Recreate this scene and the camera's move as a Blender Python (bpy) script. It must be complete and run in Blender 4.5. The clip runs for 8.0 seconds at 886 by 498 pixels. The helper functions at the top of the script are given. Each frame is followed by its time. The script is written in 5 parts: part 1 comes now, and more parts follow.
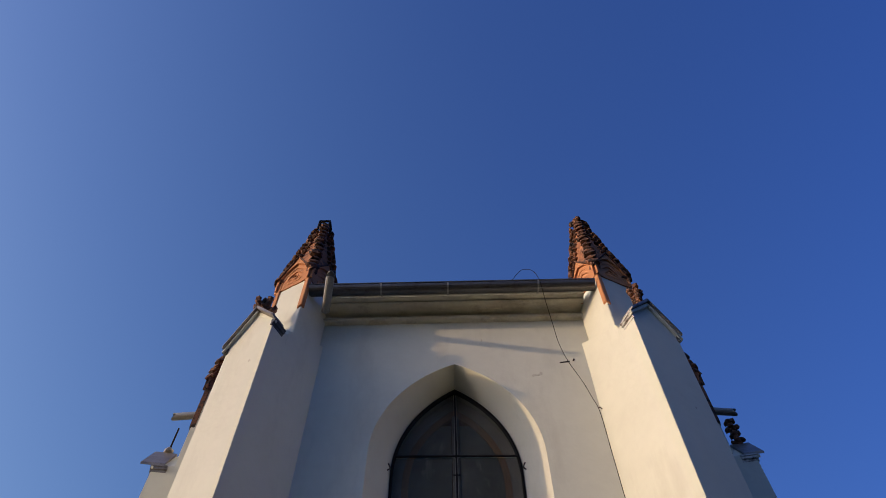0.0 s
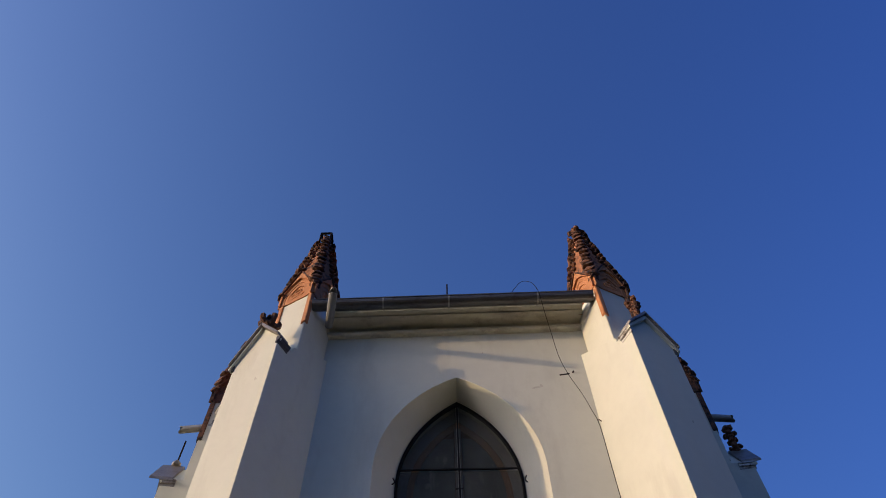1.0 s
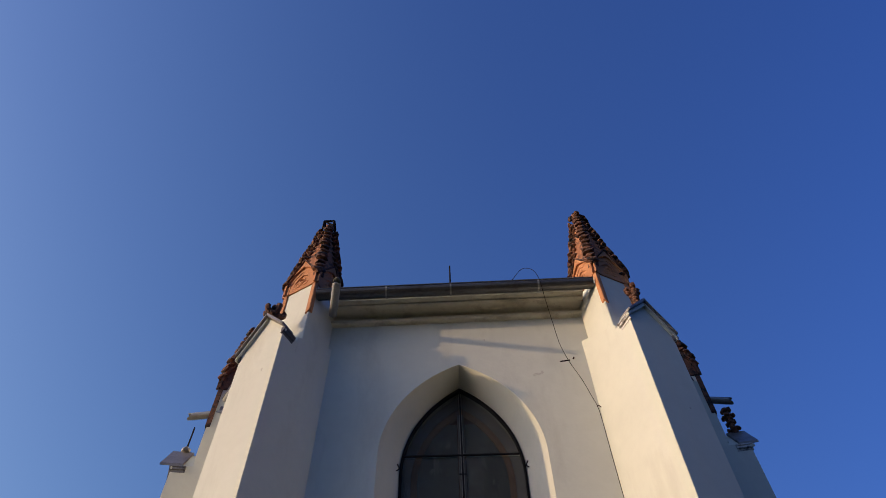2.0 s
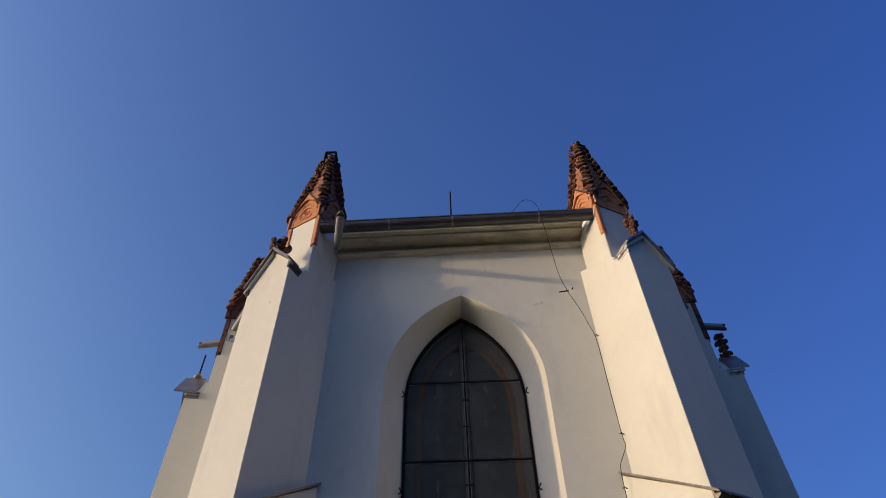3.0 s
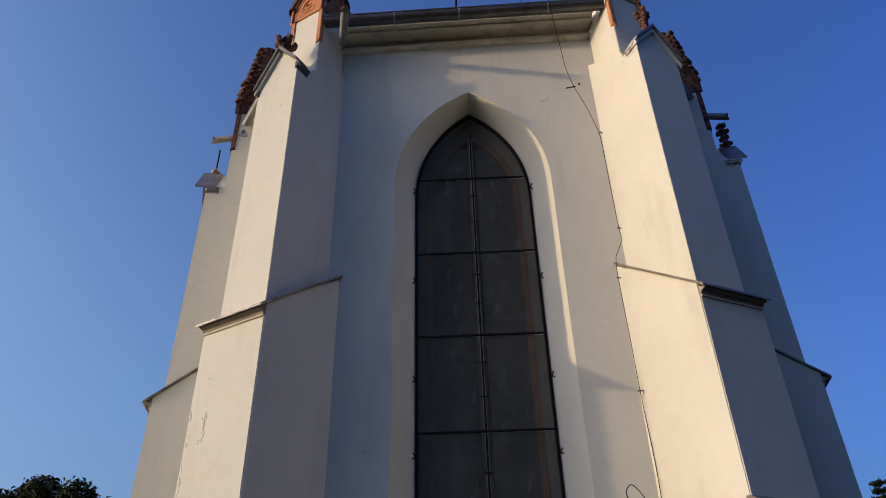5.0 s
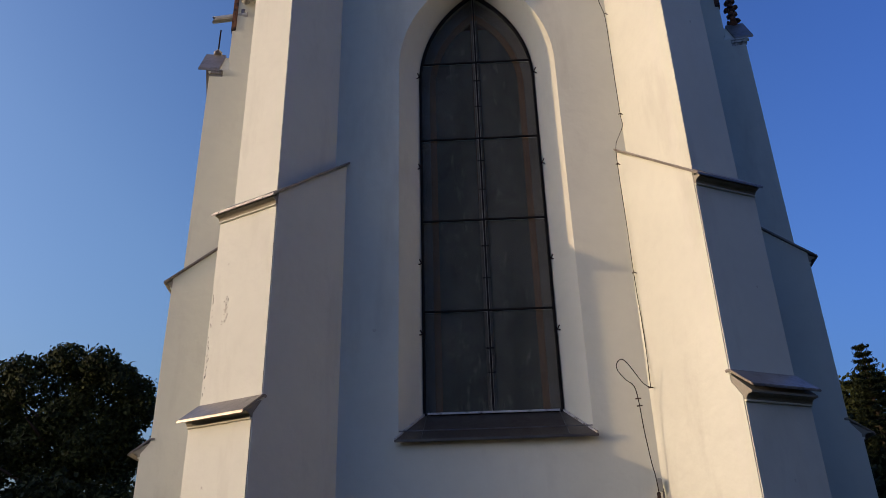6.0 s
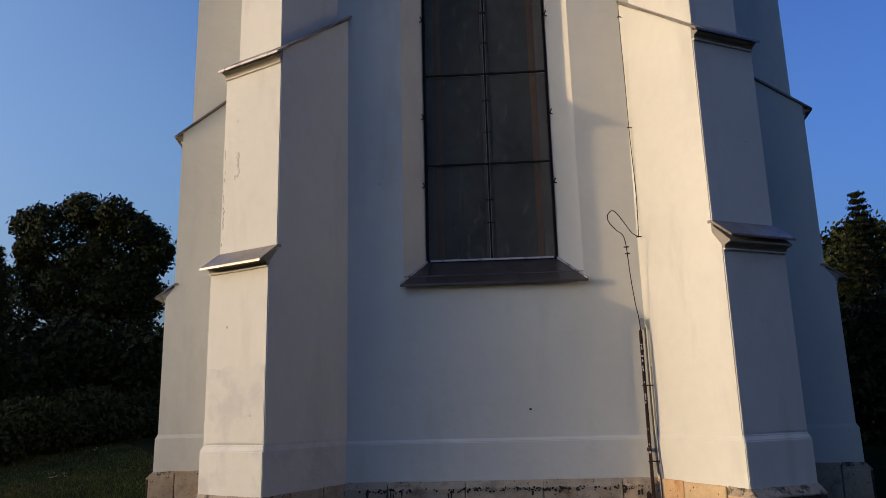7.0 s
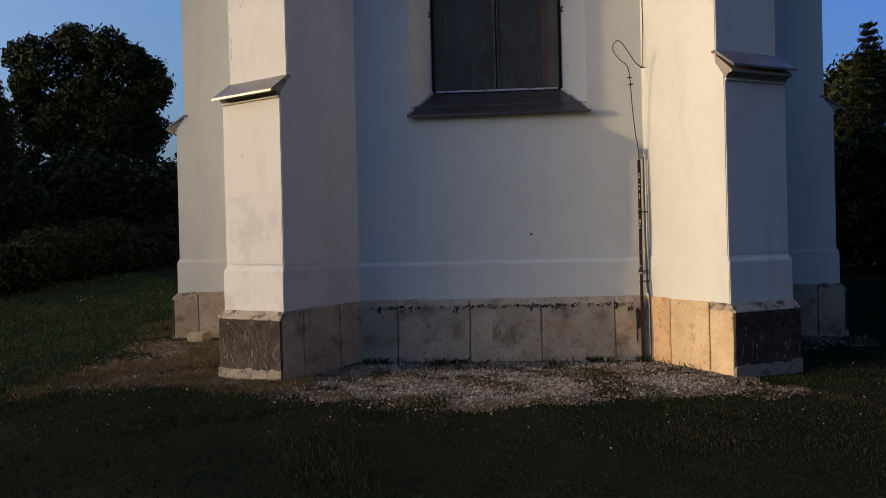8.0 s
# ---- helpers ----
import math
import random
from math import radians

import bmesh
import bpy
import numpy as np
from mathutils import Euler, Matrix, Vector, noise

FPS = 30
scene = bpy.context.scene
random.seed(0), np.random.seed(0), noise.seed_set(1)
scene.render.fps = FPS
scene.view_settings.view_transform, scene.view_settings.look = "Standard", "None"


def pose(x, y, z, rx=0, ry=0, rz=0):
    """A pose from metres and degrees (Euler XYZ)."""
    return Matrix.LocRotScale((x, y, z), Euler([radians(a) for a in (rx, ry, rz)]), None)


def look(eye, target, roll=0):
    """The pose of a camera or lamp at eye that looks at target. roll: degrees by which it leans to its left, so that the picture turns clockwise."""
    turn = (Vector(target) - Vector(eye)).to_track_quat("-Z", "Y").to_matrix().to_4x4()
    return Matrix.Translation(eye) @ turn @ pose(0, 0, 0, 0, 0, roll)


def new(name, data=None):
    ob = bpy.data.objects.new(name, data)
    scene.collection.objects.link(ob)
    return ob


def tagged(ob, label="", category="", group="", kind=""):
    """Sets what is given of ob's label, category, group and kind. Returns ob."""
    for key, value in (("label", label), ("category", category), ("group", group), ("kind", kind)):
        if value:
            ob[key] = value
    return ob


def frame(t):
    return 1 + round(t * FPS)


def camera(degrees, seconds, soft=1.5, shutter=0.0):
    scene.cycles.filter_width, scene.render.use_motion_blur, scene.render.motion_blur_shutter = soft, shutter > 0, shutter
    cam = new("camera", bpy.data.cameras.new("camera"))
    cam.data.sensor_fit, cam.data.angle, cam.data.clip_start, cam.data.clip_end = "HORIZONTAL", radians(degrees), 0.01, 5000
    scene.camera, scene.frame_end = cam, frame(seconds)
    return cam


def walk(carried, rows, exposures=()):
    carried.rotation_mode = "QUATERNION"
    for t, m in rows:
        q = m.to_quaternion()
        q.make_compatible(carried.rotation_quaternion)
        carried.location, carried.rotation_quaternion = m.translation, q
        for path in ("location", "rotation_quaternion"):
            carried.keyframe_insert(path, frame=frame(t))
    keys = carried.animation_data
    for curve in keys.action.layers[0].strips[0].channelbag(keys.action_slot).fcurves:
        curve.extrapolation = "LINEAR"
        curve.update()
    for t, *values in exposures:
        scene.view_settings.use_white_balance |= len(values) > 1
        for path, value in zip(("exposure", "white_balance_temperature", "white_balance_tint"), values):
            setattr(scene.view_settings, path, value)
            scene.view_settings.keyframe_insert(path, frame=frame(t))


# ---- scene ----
cam = camera(62.1, 8.0, 0.7)
# seconds, eye, then heading to the left, tilt upwards and roll in degrees
PATH = [
    (0.0, -0.154, 0.176, 1.391, -0.03, 60.91, -0.48),
    (0.5, -0.156, -0.008, 1.389, -0.21, 60.56, -1.04),
    (1.0, -0.161, -0.144, 1.384, -0.06, 60.46, -1.19),
    (2.3, -0.126, -0.420, 1.361, 0.66, 57.05, -1.28),
    (2.5, -0.125, -0.464, 1.356, 0.72, 55.71, -1.29),
    (3.0, -0.158, -0.593, 1.327, 0.72, 52.42, -1.43),
    (3.5, -0.224, -0.743, 1.327, 0.59, 48.59, -1.67),
    (4.0, -0.232, -0.852, 1.327, 0.93, 44.30, -1.64),
    (4.5, -0.205, -0.960, 1.348, 1.38, 39.36, -1.48),
    (6.0, -0.202, -1.476, 1.406, 2.26, 24.27, -1.46),
    (6.5, -0.180, -1.688, 1.385, 2.66, 18.29, -1.41),
    (7.0, -0.143, -1.875, 1.357, 3.00, 12.36, -1.42),
    (7.5, -0.164, -2.035, 1.314, 3.17, 5.65, -1.39),
    (8.0, -0.205, -2.185, 1.246, 3.23, -0.28, -1.38),
]


def aim(x, y, z, yaw, tilt, roll):
    a, b = radians(yaw), radians(tilt)
    way = Vector((-math.sin(a) * math.cos(b), math.cos(a) * math.cos(b), math.sin(b)))
    return look((x, y, z), Vector((x, y, z)) + way, roll)


walk(cam, [(t, aim(*r)) for t, *r in PATH], exposures=[(0.0, 0.0), (8.0, 0.0)])

# ---- world and sun ----
SUN_UP, SUN_WAY = radians(8.4), Vector((-0.960, -0.280, 0.0)).normalized()
HAZE_AXIS = Vector((-0.845, 0.169, -0.507)).normalized()
world = bpy.data.worlds.new("sky")
scene.world = world
world.use_nodes = True
nt = world.node_tree
sky = nt.nodes.new("ShaderNodeTexSky")
sky.sky_type, sky.sun_disc = "NISHITA", False
sky.sun_elevation, sky.sun_rotation = SUN_UP, math.atan2(SUN_WAY.x, SUN_WAY.y)
sky.air_density, sky.dust_density, sky.ozone_density, sky.altitude = 1.0, 8.0, 5.0, 200
tone = nt.nodes.new("ShaderNodeMix")
tone.data_type, tone.blend_type = "RGBA", "MULTIPLY"
tone.inputs[0].default_value, tone.inputs[7].default_value = 1.0, (1.04, 0.95, 1.10, 1)
nt.links.new(sky.outputs[0], tone.inputs[6])
# the evening haze thickens smoothly from the deep blue side towards the low sunny side
haze = nt.nodes.new("ShaderNodeTexGradient")
haze.texture_mapping.rotation = HAZE_AXIS.rotation_difference(Vector((1, 0, 0))).to_euler()
haze.texture_mapping.scale = (0.5, 0.5, 0.5)
haze.texture_mapping.translation = (0.5, 0, 0)
veil = nt.nodes.new("ShaderNodeValToRGB")
for k, (at, shade) in enumerate(((0.0, (0.43, 0.53, 0.81)), (0.25, (0.75, 0.78, 0.917)), (0.5, (1.20, 1.14, 1.05)), (0.64, (1.58, 1.41, 1.12)), (1.0, (1.58, 1.41, 1.12)))):
    el = veil.color_ramp.elements[k] if k < 2 else veil.color_ramp.elements.new(at)
    el.position, el.color = at, (*shade, 1)
nt.links.new(haze.outputs["Fac"], veil.inputs[0])
thick = nt.nodes.new("ShaderNodeMix")
thick.data_type, thick.blend_type = "RGBA", "MULTIPLY"
thick.inputs[0].default_value = 1.0
nt.links.new(tone.outputs[2], thick.inputs[6])
nt.links.new(veil.outputs[0], thick.inputs[7])
nt.links.new(thick.outputs[2], nt.nodes["Background"].inputs[0])
nt.nodes["Background"].inputs[1].default_value = 0.33
sun_data = bpy.data.lights.new("sun", "SUN")
sun_data.energy, sun_data.angle, sun_data.color = 2.15, radians(0.6), (1.0, 0.70, 0.40)
sun = new("sun", sun_data)
sun.matrix_world = look(SUN_WAY * 60 + Vector((0, 0, 60 * math.tan(SUN_UP))), (0, 0, 0))


# ---- materials ----
def material(name, rough=0.8, metal=0.0):
    m = bpy.data.materials.new(name)
    m.use_nodes = True
    b = m.node_tree.nodes["Principled BSDF"]
    b.inputs["Roughness"].default_value, b.inputs["Metallic"].default_value = rough, metal
    return m, m.node_tree, b


def node(nt, kind, **sockets):
    n = nt.nodes.new(kind)
    for k, v in sockets.items():
        n.inputs[k].default_value = v
    return n


def noise_of(nt, scale, detail=4.0, rough=0.55, stretch=None):
    geo = nt.nodes.new("ShaderNodeNewGeometry")
    n = node(nt, "ShaderNodeTexNoise", Scale=scale, Detail=detail, Roughness=rough)
    if stretch:
        mp = node(nt, "ShaderNodeMapping", Scale=stretch)
        nt.links.new(geo.outputs["Position"], mp.inputs["Vector"])
        nt.links.new(mp.outputs[0], n.inputs["Vector"])
    else:
        nt.links.new(geo.outputs["Position"], n.inputs["Vector"])
    return n.outputs["Fac"]


def ramp(nt, fac, stops):
    r = nt.nodes.new("ShaderNodeValToRGB")
    e = r.color_ramp.elements
    while len(e) < len(stops):
        e.new(0.5)
    for el, (p, c) in zip(e, stops):
        el.position, el.color = p, (*c, 1)
    nt.links.new(fac, r.inputs[0])
    return r.outputs[0]


def blend(nt, fac, a, b, mode="MIX"):
    m = nt.nodes.new("ShaderNodeMix")
    m.data_type, m.blend_type = "RGBA", mode
    for sock, v in ((m.inputs[0], fac), (m.inputs[6], a), (m.inputs[7], b)):
        if isinstance(v, (int, float)):
            sock.default_value = v
        elif isinstance(v, tuple):
            sock.default_value = (*v, 1)
        else:
            nt.links.new(v, sock)
    return m.outputs[2]


def bump(nt, b, pairs):
    last = None
    for height, strength, dist in pairs:
        n = node(nt, "ShaderNodeBump", Strength=strength, Distance=dist)
        nt.links.new(height, n.inputs["Height"])
        if last:
            nt.links.new(last, n.inputs["Normal"])
        last = n.outputs[0]
    nt.links.new(last, b.inputs["Normal"])


def mottled(name, dark, light, scale, rough=0.8, metal=0.0, stain=None, stain_scale=1.0, stain_at=(0.5, 0.7), stretch=None,
            relief=((60, 0.3, 0.004),), vary=0.0, shine=0.5, pits=None, rusty=(0.33, 0.19, 0.09), island=0.0):
    """Two-scale colour with an optional stain of its own shape, relief, and a shade that varies from piece to piece."""
    m, nt, b = material(name, rough, metal)
    b.inputs["Specular IOR Level"].default_value = shine
    mid = tuple((p + q) / 2 for p, q in zip(dark, light))
    col = blend(nt, 0.35, ramp(nt, noise_of(nt, scale, 6), [(0.3, dark), (0.7, light)]), ramp(nt, noise_of(nt, scale * 9, 3), [(0.3, dark), (0.5, mid), (0.75, light)]))
    if stain:
        fac = ramp(nt, noise_of(nt, stain_scale, 6, 0.65, stretch), [(stain_at[0], (0, 0, 0)), (stain_at[1], (1, 1, 1))])
        col = blend(nt, fac, col, stain)
    if pits:
        col = blend(nt, ramp(nt, noise_of(nt, 38, 2, 0.5), [(0.66, (0, 0, 0)), (0.72, (1, 1, 1))]), col, pits)
        col = blend(nt, ramp(nt, noise_of(nt, 2.6, 5, 0.6, (1, 1, 2.2)), [(0.56, (0, 0, 0)), (0.72, (0.75, 0.75, 0.75))]), col, rusty)
    if vary:
        info = nt.nodes.new("ShaderNodeObjectInfo")
        mr = node(nt, "ShaderNodeMapRange", **{"To Min": 1 - vary, "To Max": 1 + vary})
        nt.links.new(info.outputs["Random"], mr.inputs["Value"])
        col = blend(nt, 1.0, col, mr.outputs[0], "MULTIPLY")
    if island:
        each = nt.nodes.new("ShaderNodeNewGeometry")
        mr = node(nt, "ShaderNodeMapRange", **{"To Min": 1 - island, "To Max": 1 + island})
        nt.links.new(each.outputs["Random Per Island"], mr.inputs["Value"])
        col = blend(nt, 1.0, col, mr.outputs[0], "MULTIPLY")
    nt.links.new(col, b.inputs["Base Color"])
    bump(nt, b, [(noise_of(nt, s, 5), k, d) for s, k, d in relief])
    return m


PLASTER = mottled("lime_plaster", (0.597, 0.597, 0.508), (0.663, 0.663, 0.563), 0.9, 0.92, stain=(0.558, 0.552, 0.467), stain_scale=2.2, stain_at=(0.54, 0.72),
                  stretch=(1, 1, 0.25), relief=((1.3, 0.4, 0.05), (6, 0.25, 0.014), (140, 0.2, 0.002)), shine=0.2)
PATCHED = mottled("patched_plaster", (0.57, 0.576, 0.49), (0.635, 0.64, 0.54), 1.5, 0.92, stain=(0.51, 0.51, 0.45), stain_scale=3.0, stain_at=(0.48, 0.66),
                  relief=((2.2, 0.35, 0.05), (14, 0.3, 0.012), (140, 0.2, 0.002)), shine=0.2)
DIRTY = mottled("weathered_cornice_plaster", (0.49, 0.475, 0.40), (0.67, 0.655, 0.55), 1.6, 0.92, stain=(0.34, 0.31, 0.255), stain_scale=3.5, stain_at=(0.50, 0.72),
                stretch=(1, 1, 3), relief=((6, 0.3, 0.014), (140, 0.2, 0.002)), shine=0.2)
SCAR = mottled("bare_mortar", (0.46, 0.44, 0.37), (0.58, 0.56, 0.48), 14, 0.95, relief=((60, 0.6, 0.008),), shine=0.15)
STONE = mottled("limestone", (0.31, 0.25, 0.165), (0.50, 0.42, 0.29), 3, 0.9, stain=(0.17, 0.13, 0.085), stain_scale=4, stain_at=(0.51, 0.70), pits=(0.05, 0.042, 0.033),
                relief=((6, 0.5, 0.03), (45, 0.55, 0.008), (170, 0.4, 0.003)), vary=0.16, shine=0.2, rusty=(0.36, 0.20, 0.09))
# limestone made lighter and warmer: sunlight on the right foot put into its colour
SUNLIT_STONE = mottled("sunlit_warm_limestone", (0.45, 0.33, 0.18), (0.66, 0.51, 0.30), 3, 0.9, stain=(0.26, 0.19, 0.11), stain_scale=5, stain_at=(0.57, 0.74), pits=(0.07, 0.055, 0.035),
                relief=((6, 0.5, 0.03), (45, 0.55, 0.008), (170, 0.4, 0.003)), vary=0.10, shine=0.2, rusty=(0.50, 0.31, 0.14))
CRUST = mottled("blackened_stone", (0.018, 0.016, 0.012), (0.085, 0.072, 0.052), 8, 0.95, stain=(0.20, 0.17, 0.125), stain_scale=26, stain_at=(0.57, 0.68),
                stretch=(1, 1, 0.3), relief=((12, 0.7, 0.03), (60, 0.6, 0.01)), vary=0.1, shine=0.2)
LICHEN = mottled("black_lichen", (0.018, 0.015, 0.011), (0.075, 0.06, 0.042), 20, 0.95, relief=((60, 0.6, 0.01),), shine=0.15)
RUSTSTONE = mottled("rust_stained_limestone", (0.46, 0.30, 0.145), (0.67, 0.47, 0.25), 3, 0.9, stain=(0.45, 0.22, 0.085), stain_scale=6, stain_at=(0.5, 0.7), stretch=(1, 1, 0.35), pits=(0.07, 0.05, 0.03),
                    relief=((6, 0.5, 0.03), (45, 0.55, 0.008), (170, 0.4, 0.003)), shine=0.2)
OCHRE = mottled("ochre_streak", (0.25, 0.165, 0.085), (0.36, 0.235, 0.12), 8, 0.92, stain=(0.36, 0.29, 0.19), stain_scale=18, stain_at=(0.5, 0.68), stretch=(1, 1, 0.3), shine=0.2)
LIME = mottled("lime_splash", (0.19, 0.165, 0.125), (0.32, 0.285, 0.22), 9, 0.95, stain=(0.07, 0.06, 0.04), stain_scale=12, stain_at=(0.52, 0.66), relief=((40, 0.6, 0.01),), shine=0.15)
CHAMFER = mottled("weathered_ledge", (0.30, 0.245, 0.17), (0.46, 0.39, 0.28), 6, 0.95, stain=(0.07, 0.058, 0.042), stain_scale=11, stain_at=(0.50, 0.62),
                  relief=((14, 0.7, 0.03), (60, 0.6, 0.01)), shine=0.2)
TERRA = mottled("terracotta", (0.40, 0.155, 0.058), (0.58, 0.265, 0.11), 5, 0.85, stain=(0.11, 0.065, 0.045), stain_scale=6, stain_at=(0.60, 0.76),
                relief=((30, 0.4, 0.01), (120, 0.3, 0.003)), vary=0.12)
SPIRE = mottled("weathered_terracotta", (0.175, 0.070, 0.031), (0.48, 0.195, 0.082), 7, 0.9, stain=(0.06, 0.04, 0.028), stain_scale=9, stain_at=(0.50, 0.64),
                relief=((30, 0.6, 0.015), (120, 0.3, 0.003)), vary=0.1)
SOOTY = mottled("sooty_terracotta", (0.065, 0.032, 0.020), (0.29, 0.115, 0.055), 9, 0.9, stain=(0.022, 0.018, 0.016), stain_scale=9, stain_at=(0.46, 0.60),
                relief=((30, 0.6, 0.015), (120, 0.3, 0.003)), vary=0.25)
ZINC = mottled("weathered_zinc", (0.060, 0.052, 0.045), (0.12, 0.105, 0.09), 4, 0.33, 0.5, stain=(0.05, 0.038, 0.03), stain_scale=5, stain_at=(0.55, 0.72),
               relief=((5, 0.2, 0.02), (60, 0.12, 0.003)))
# grey of the hollow mouldings; the shade under the copings is put into it
MOULD = mottled("shaded_hollow_moulding", (0.24, 0.22, 0.175), (0.33, 0.30, 0.24), 5, 0.75, relief=((20, 0.2, 0.005),), shine=0.2)
COPING = mottled("grey_sheet_coping", (0.17, 0.15, 0.13), (0.32, 0.285, 0.245), 4, 0.40, 0.45, stain=(0.09, 0.07, 0.055), stain_scale=6, stain_at=(0.55, 0.72),
                 relief=((5, 0.25, 0.02), (60, 0.15, 0.003)))
GUTTER = mottled("dull_gutter_metal", (0.10, 0.10, 0.105), (0.17, 0.17, 0.175), 3, 0.4, 0.7, stain=(0.07, 0.055, 0.045), stain_scale=4, stain_at=(0.55, 0.75),
                 relief=((8, 0.15, 0.01),))
BRIGHT = mottled("bright_flashing", (0.42, 0.41, 0.39), (0.62, 0.61, 0.58), 9, 0.5, 0.2, stain=(0.16, 0.13, 0.11), stain_scale=13, stain_at=(0.52, 0.64), relief=((40, 0.4, 0.005),))
PIPE = mottled("pale_galvanised_pipe", (0.26, 0.26, 0.25), (0.38, 0.38, 0.36), 6, 0.55, 0.4, relief=((20, 0.15, 0.005),))
IRON = mottled("dark_iron", (0.006, 0.005, 0.005), (0.018, 0.014, 0.012), 12, 0.85, 0.0, relief=((60, 0.3, 0.004),), shine=0.1)
RUST = mottled("rusty_iron", (0.010, 0.007, 0.006), (0.055, 0.022, 0.012), 9, 0.85, 0.1, relief=((40, 0.5, 0.006),))
TILE = mottled("roof_tile", (0.22, 0.10, 0.06), (0.32, 0.15, 0.09), 4, 0.85, relief=((20, 0.4, 0.01),))
BROWN = mottled("brown_inner_frame", (0.34, 0.20, 0.12), (0.58, 0.36, 0.22), 4, 0.8, stretch=(1, 1, 0.3), relief=((30, 0.3, 0.004),), shine=0.2)
GREYFRAME = mottled("grey_mullion", (0.34, 0.33, 0.30), (0.55, 0.53, 0.49), 4, 0.8, stretch=(1, 1, 0.3), relief=((30, 0.3, 0.004),), shine=0.2)
STAINED = mottled("dim_leaded_glass", (0.10, 0.125, 0.12), (0.24, 0.28, 0.26), 7, 0.5, stain=(0.42, 0.44, 0.41), stain_scale=10, stain_at=(0.58, 0.70), stretch=(1, 1, 0.35), relief=((14, 0.3, 0.01),), shine=0.15)
INNER = mottled("interior_plaster", (0.40, 0.38, 0.34), (0.5, 0.47, 0.42), 2, 0.9)
BARK = mottled("bark", (0.035, 0.027, 0.02), (0.09, 0.07, 0.05), 6, 0.95, stretch=(1, 1, 0.3), relief=((14, 0.8, 0.03),), shine=0.12)
LEAF = mottled("chestnut_leaves", (0.020, 0.026, 0.008), (0.048, 0.054, 0.016), 1.2, 0.6, shine=0.08, island=0.5)
SHRUB = mottled("shrub_leaves", (0.012, 0.017, 0.007), (0.027, 0.034, 0.012), 1.5, 0.7, shine=0.06, island=0.5)
NEEDLE = mottled("spruce_needles", (0.012, 0.018, 0.006), (0.028, 0.036, 0.012), 2, 0.7, shine=0.12)
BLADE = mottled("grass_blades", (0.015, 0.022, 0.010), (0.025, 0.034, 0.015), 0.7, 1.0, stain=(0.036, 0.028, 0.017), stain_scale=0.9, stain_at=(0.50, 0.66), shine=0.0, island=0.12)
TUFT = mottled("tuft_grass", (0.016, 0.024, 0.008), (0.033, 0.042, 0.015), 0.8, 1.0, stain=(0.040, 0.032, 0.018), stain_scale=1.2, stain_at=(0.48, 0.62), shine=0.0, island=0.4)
LUSH = mottled("lush_grass", (0.034, 0.056, 0.020), (0.066, 0.096, 0.036), 0.8, 1.0, stain=(0.10, 0.075, 0.028), stain_scale=0.7, stain_at=(0.54, 0.70), shine=0.0, island=0.35)
DRYGRASS = mottled("dry_grass", (0.070, 0.046, 0.024), (0.17, 0.12, 0.062), 2, 1.0, shine=0.0, island=0.4)
GOLDEN = mottled("golden_dry_grass", (0.10, 0.070, 0.032), (0.21, 0.15, 0.072), 1.6, 1.0, stain=(0.085, 0.075, 0.03), stain_scale=1.4, stain_at=(0.5, 0.66), shine=0.0, island=0.4)
PEBBLE = mottled("limestone_gravel", (0.16, 0.135, 0.10), (0.38, 0.33, 0.26), 9, 0.9, shine=0.05, island=0.32)
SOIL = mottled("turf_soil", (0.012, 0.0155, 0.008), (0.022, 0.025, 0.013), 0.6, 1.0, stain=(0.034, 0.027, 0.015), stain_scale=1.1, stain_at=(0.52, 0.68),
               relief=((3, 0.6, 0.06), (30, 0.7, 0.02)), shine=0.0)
GRIT = mottled("gravel_bed", (0.060, 0.047, 0.032), (0.175, 0.138, 0.098), 24, 0.95, stain=(0.065, 0.045, 0.022), stain_scale=3, stain_at=(0.46, 0.58), relief=((60, 0.8, 0.02),), shine=0.12)
CONCRETE = mottled("pale_concrete", (0.30, 0.28, 0.25), (0.42, 0.39, 0.35), 4, 0.9, relief=((40, 0.4, 0.006),))
PETAL = mottled("white_petals", (0.35, 0.35, 0.32), (0.5, 0.5, 0.46), 20, 0.8)


def thin_glass():
    m, nt, b = material("window_glass", 0.03)
    out = nt.nodes["Material Output"]
    clear, gloss = nt.nodes.new("ShaderNodeBsdfTransparent"), node(nt, "ShaderNodeBsdfGlossy", Roughness=0.06)
    clear.inputs[0].default_value = (0.80, 0.79, 0.76, 1)
    fres, mix = node(nt, "ShaderNodeFresnel", IOR=1.06), nt.nodes.new("ShaderNodeMixShader")
    grime, film = node(nt, "ShaderNodeBsdfDiffuse"), nt.nodes.new("ShaderNodeMixShader")
    nt.links.new(ramp(nt, noise_of(nt, 3, 6, 0.6, (1, 1, 0.3)), [(0.35, (0.10, 0.092, 0.076)), (0.65, (0.22, 0.20, 0.165))]), grime.inputs[0])
    film.inputs[0].default_value = 0.21
    for a, c in ((clear.outputs[0], film.inputs[1]), (grime.outputs[0], film.inputs[2]), (film.outputs[0], mix.inputs[1])):
        nt.links.new(a, c)
    for a, c in ((fres.outputs[0], mix.inputs[0]), (gloss.outputs[0], mix.inputs[2]), (mix.outputs[0], out.inputs[0])):
        nt.links.new(a, c)
    n = node(nt, "ShaderNodeBump", Strength=0.2, Distance=0.01)
    nt.links.new(noise_of(nt, 5, 2), n.inputs["Height"])
    nt.links.new(n.outputs[0], gloss.inputs["Normal"])
    return m


GLASS = thin_glass()


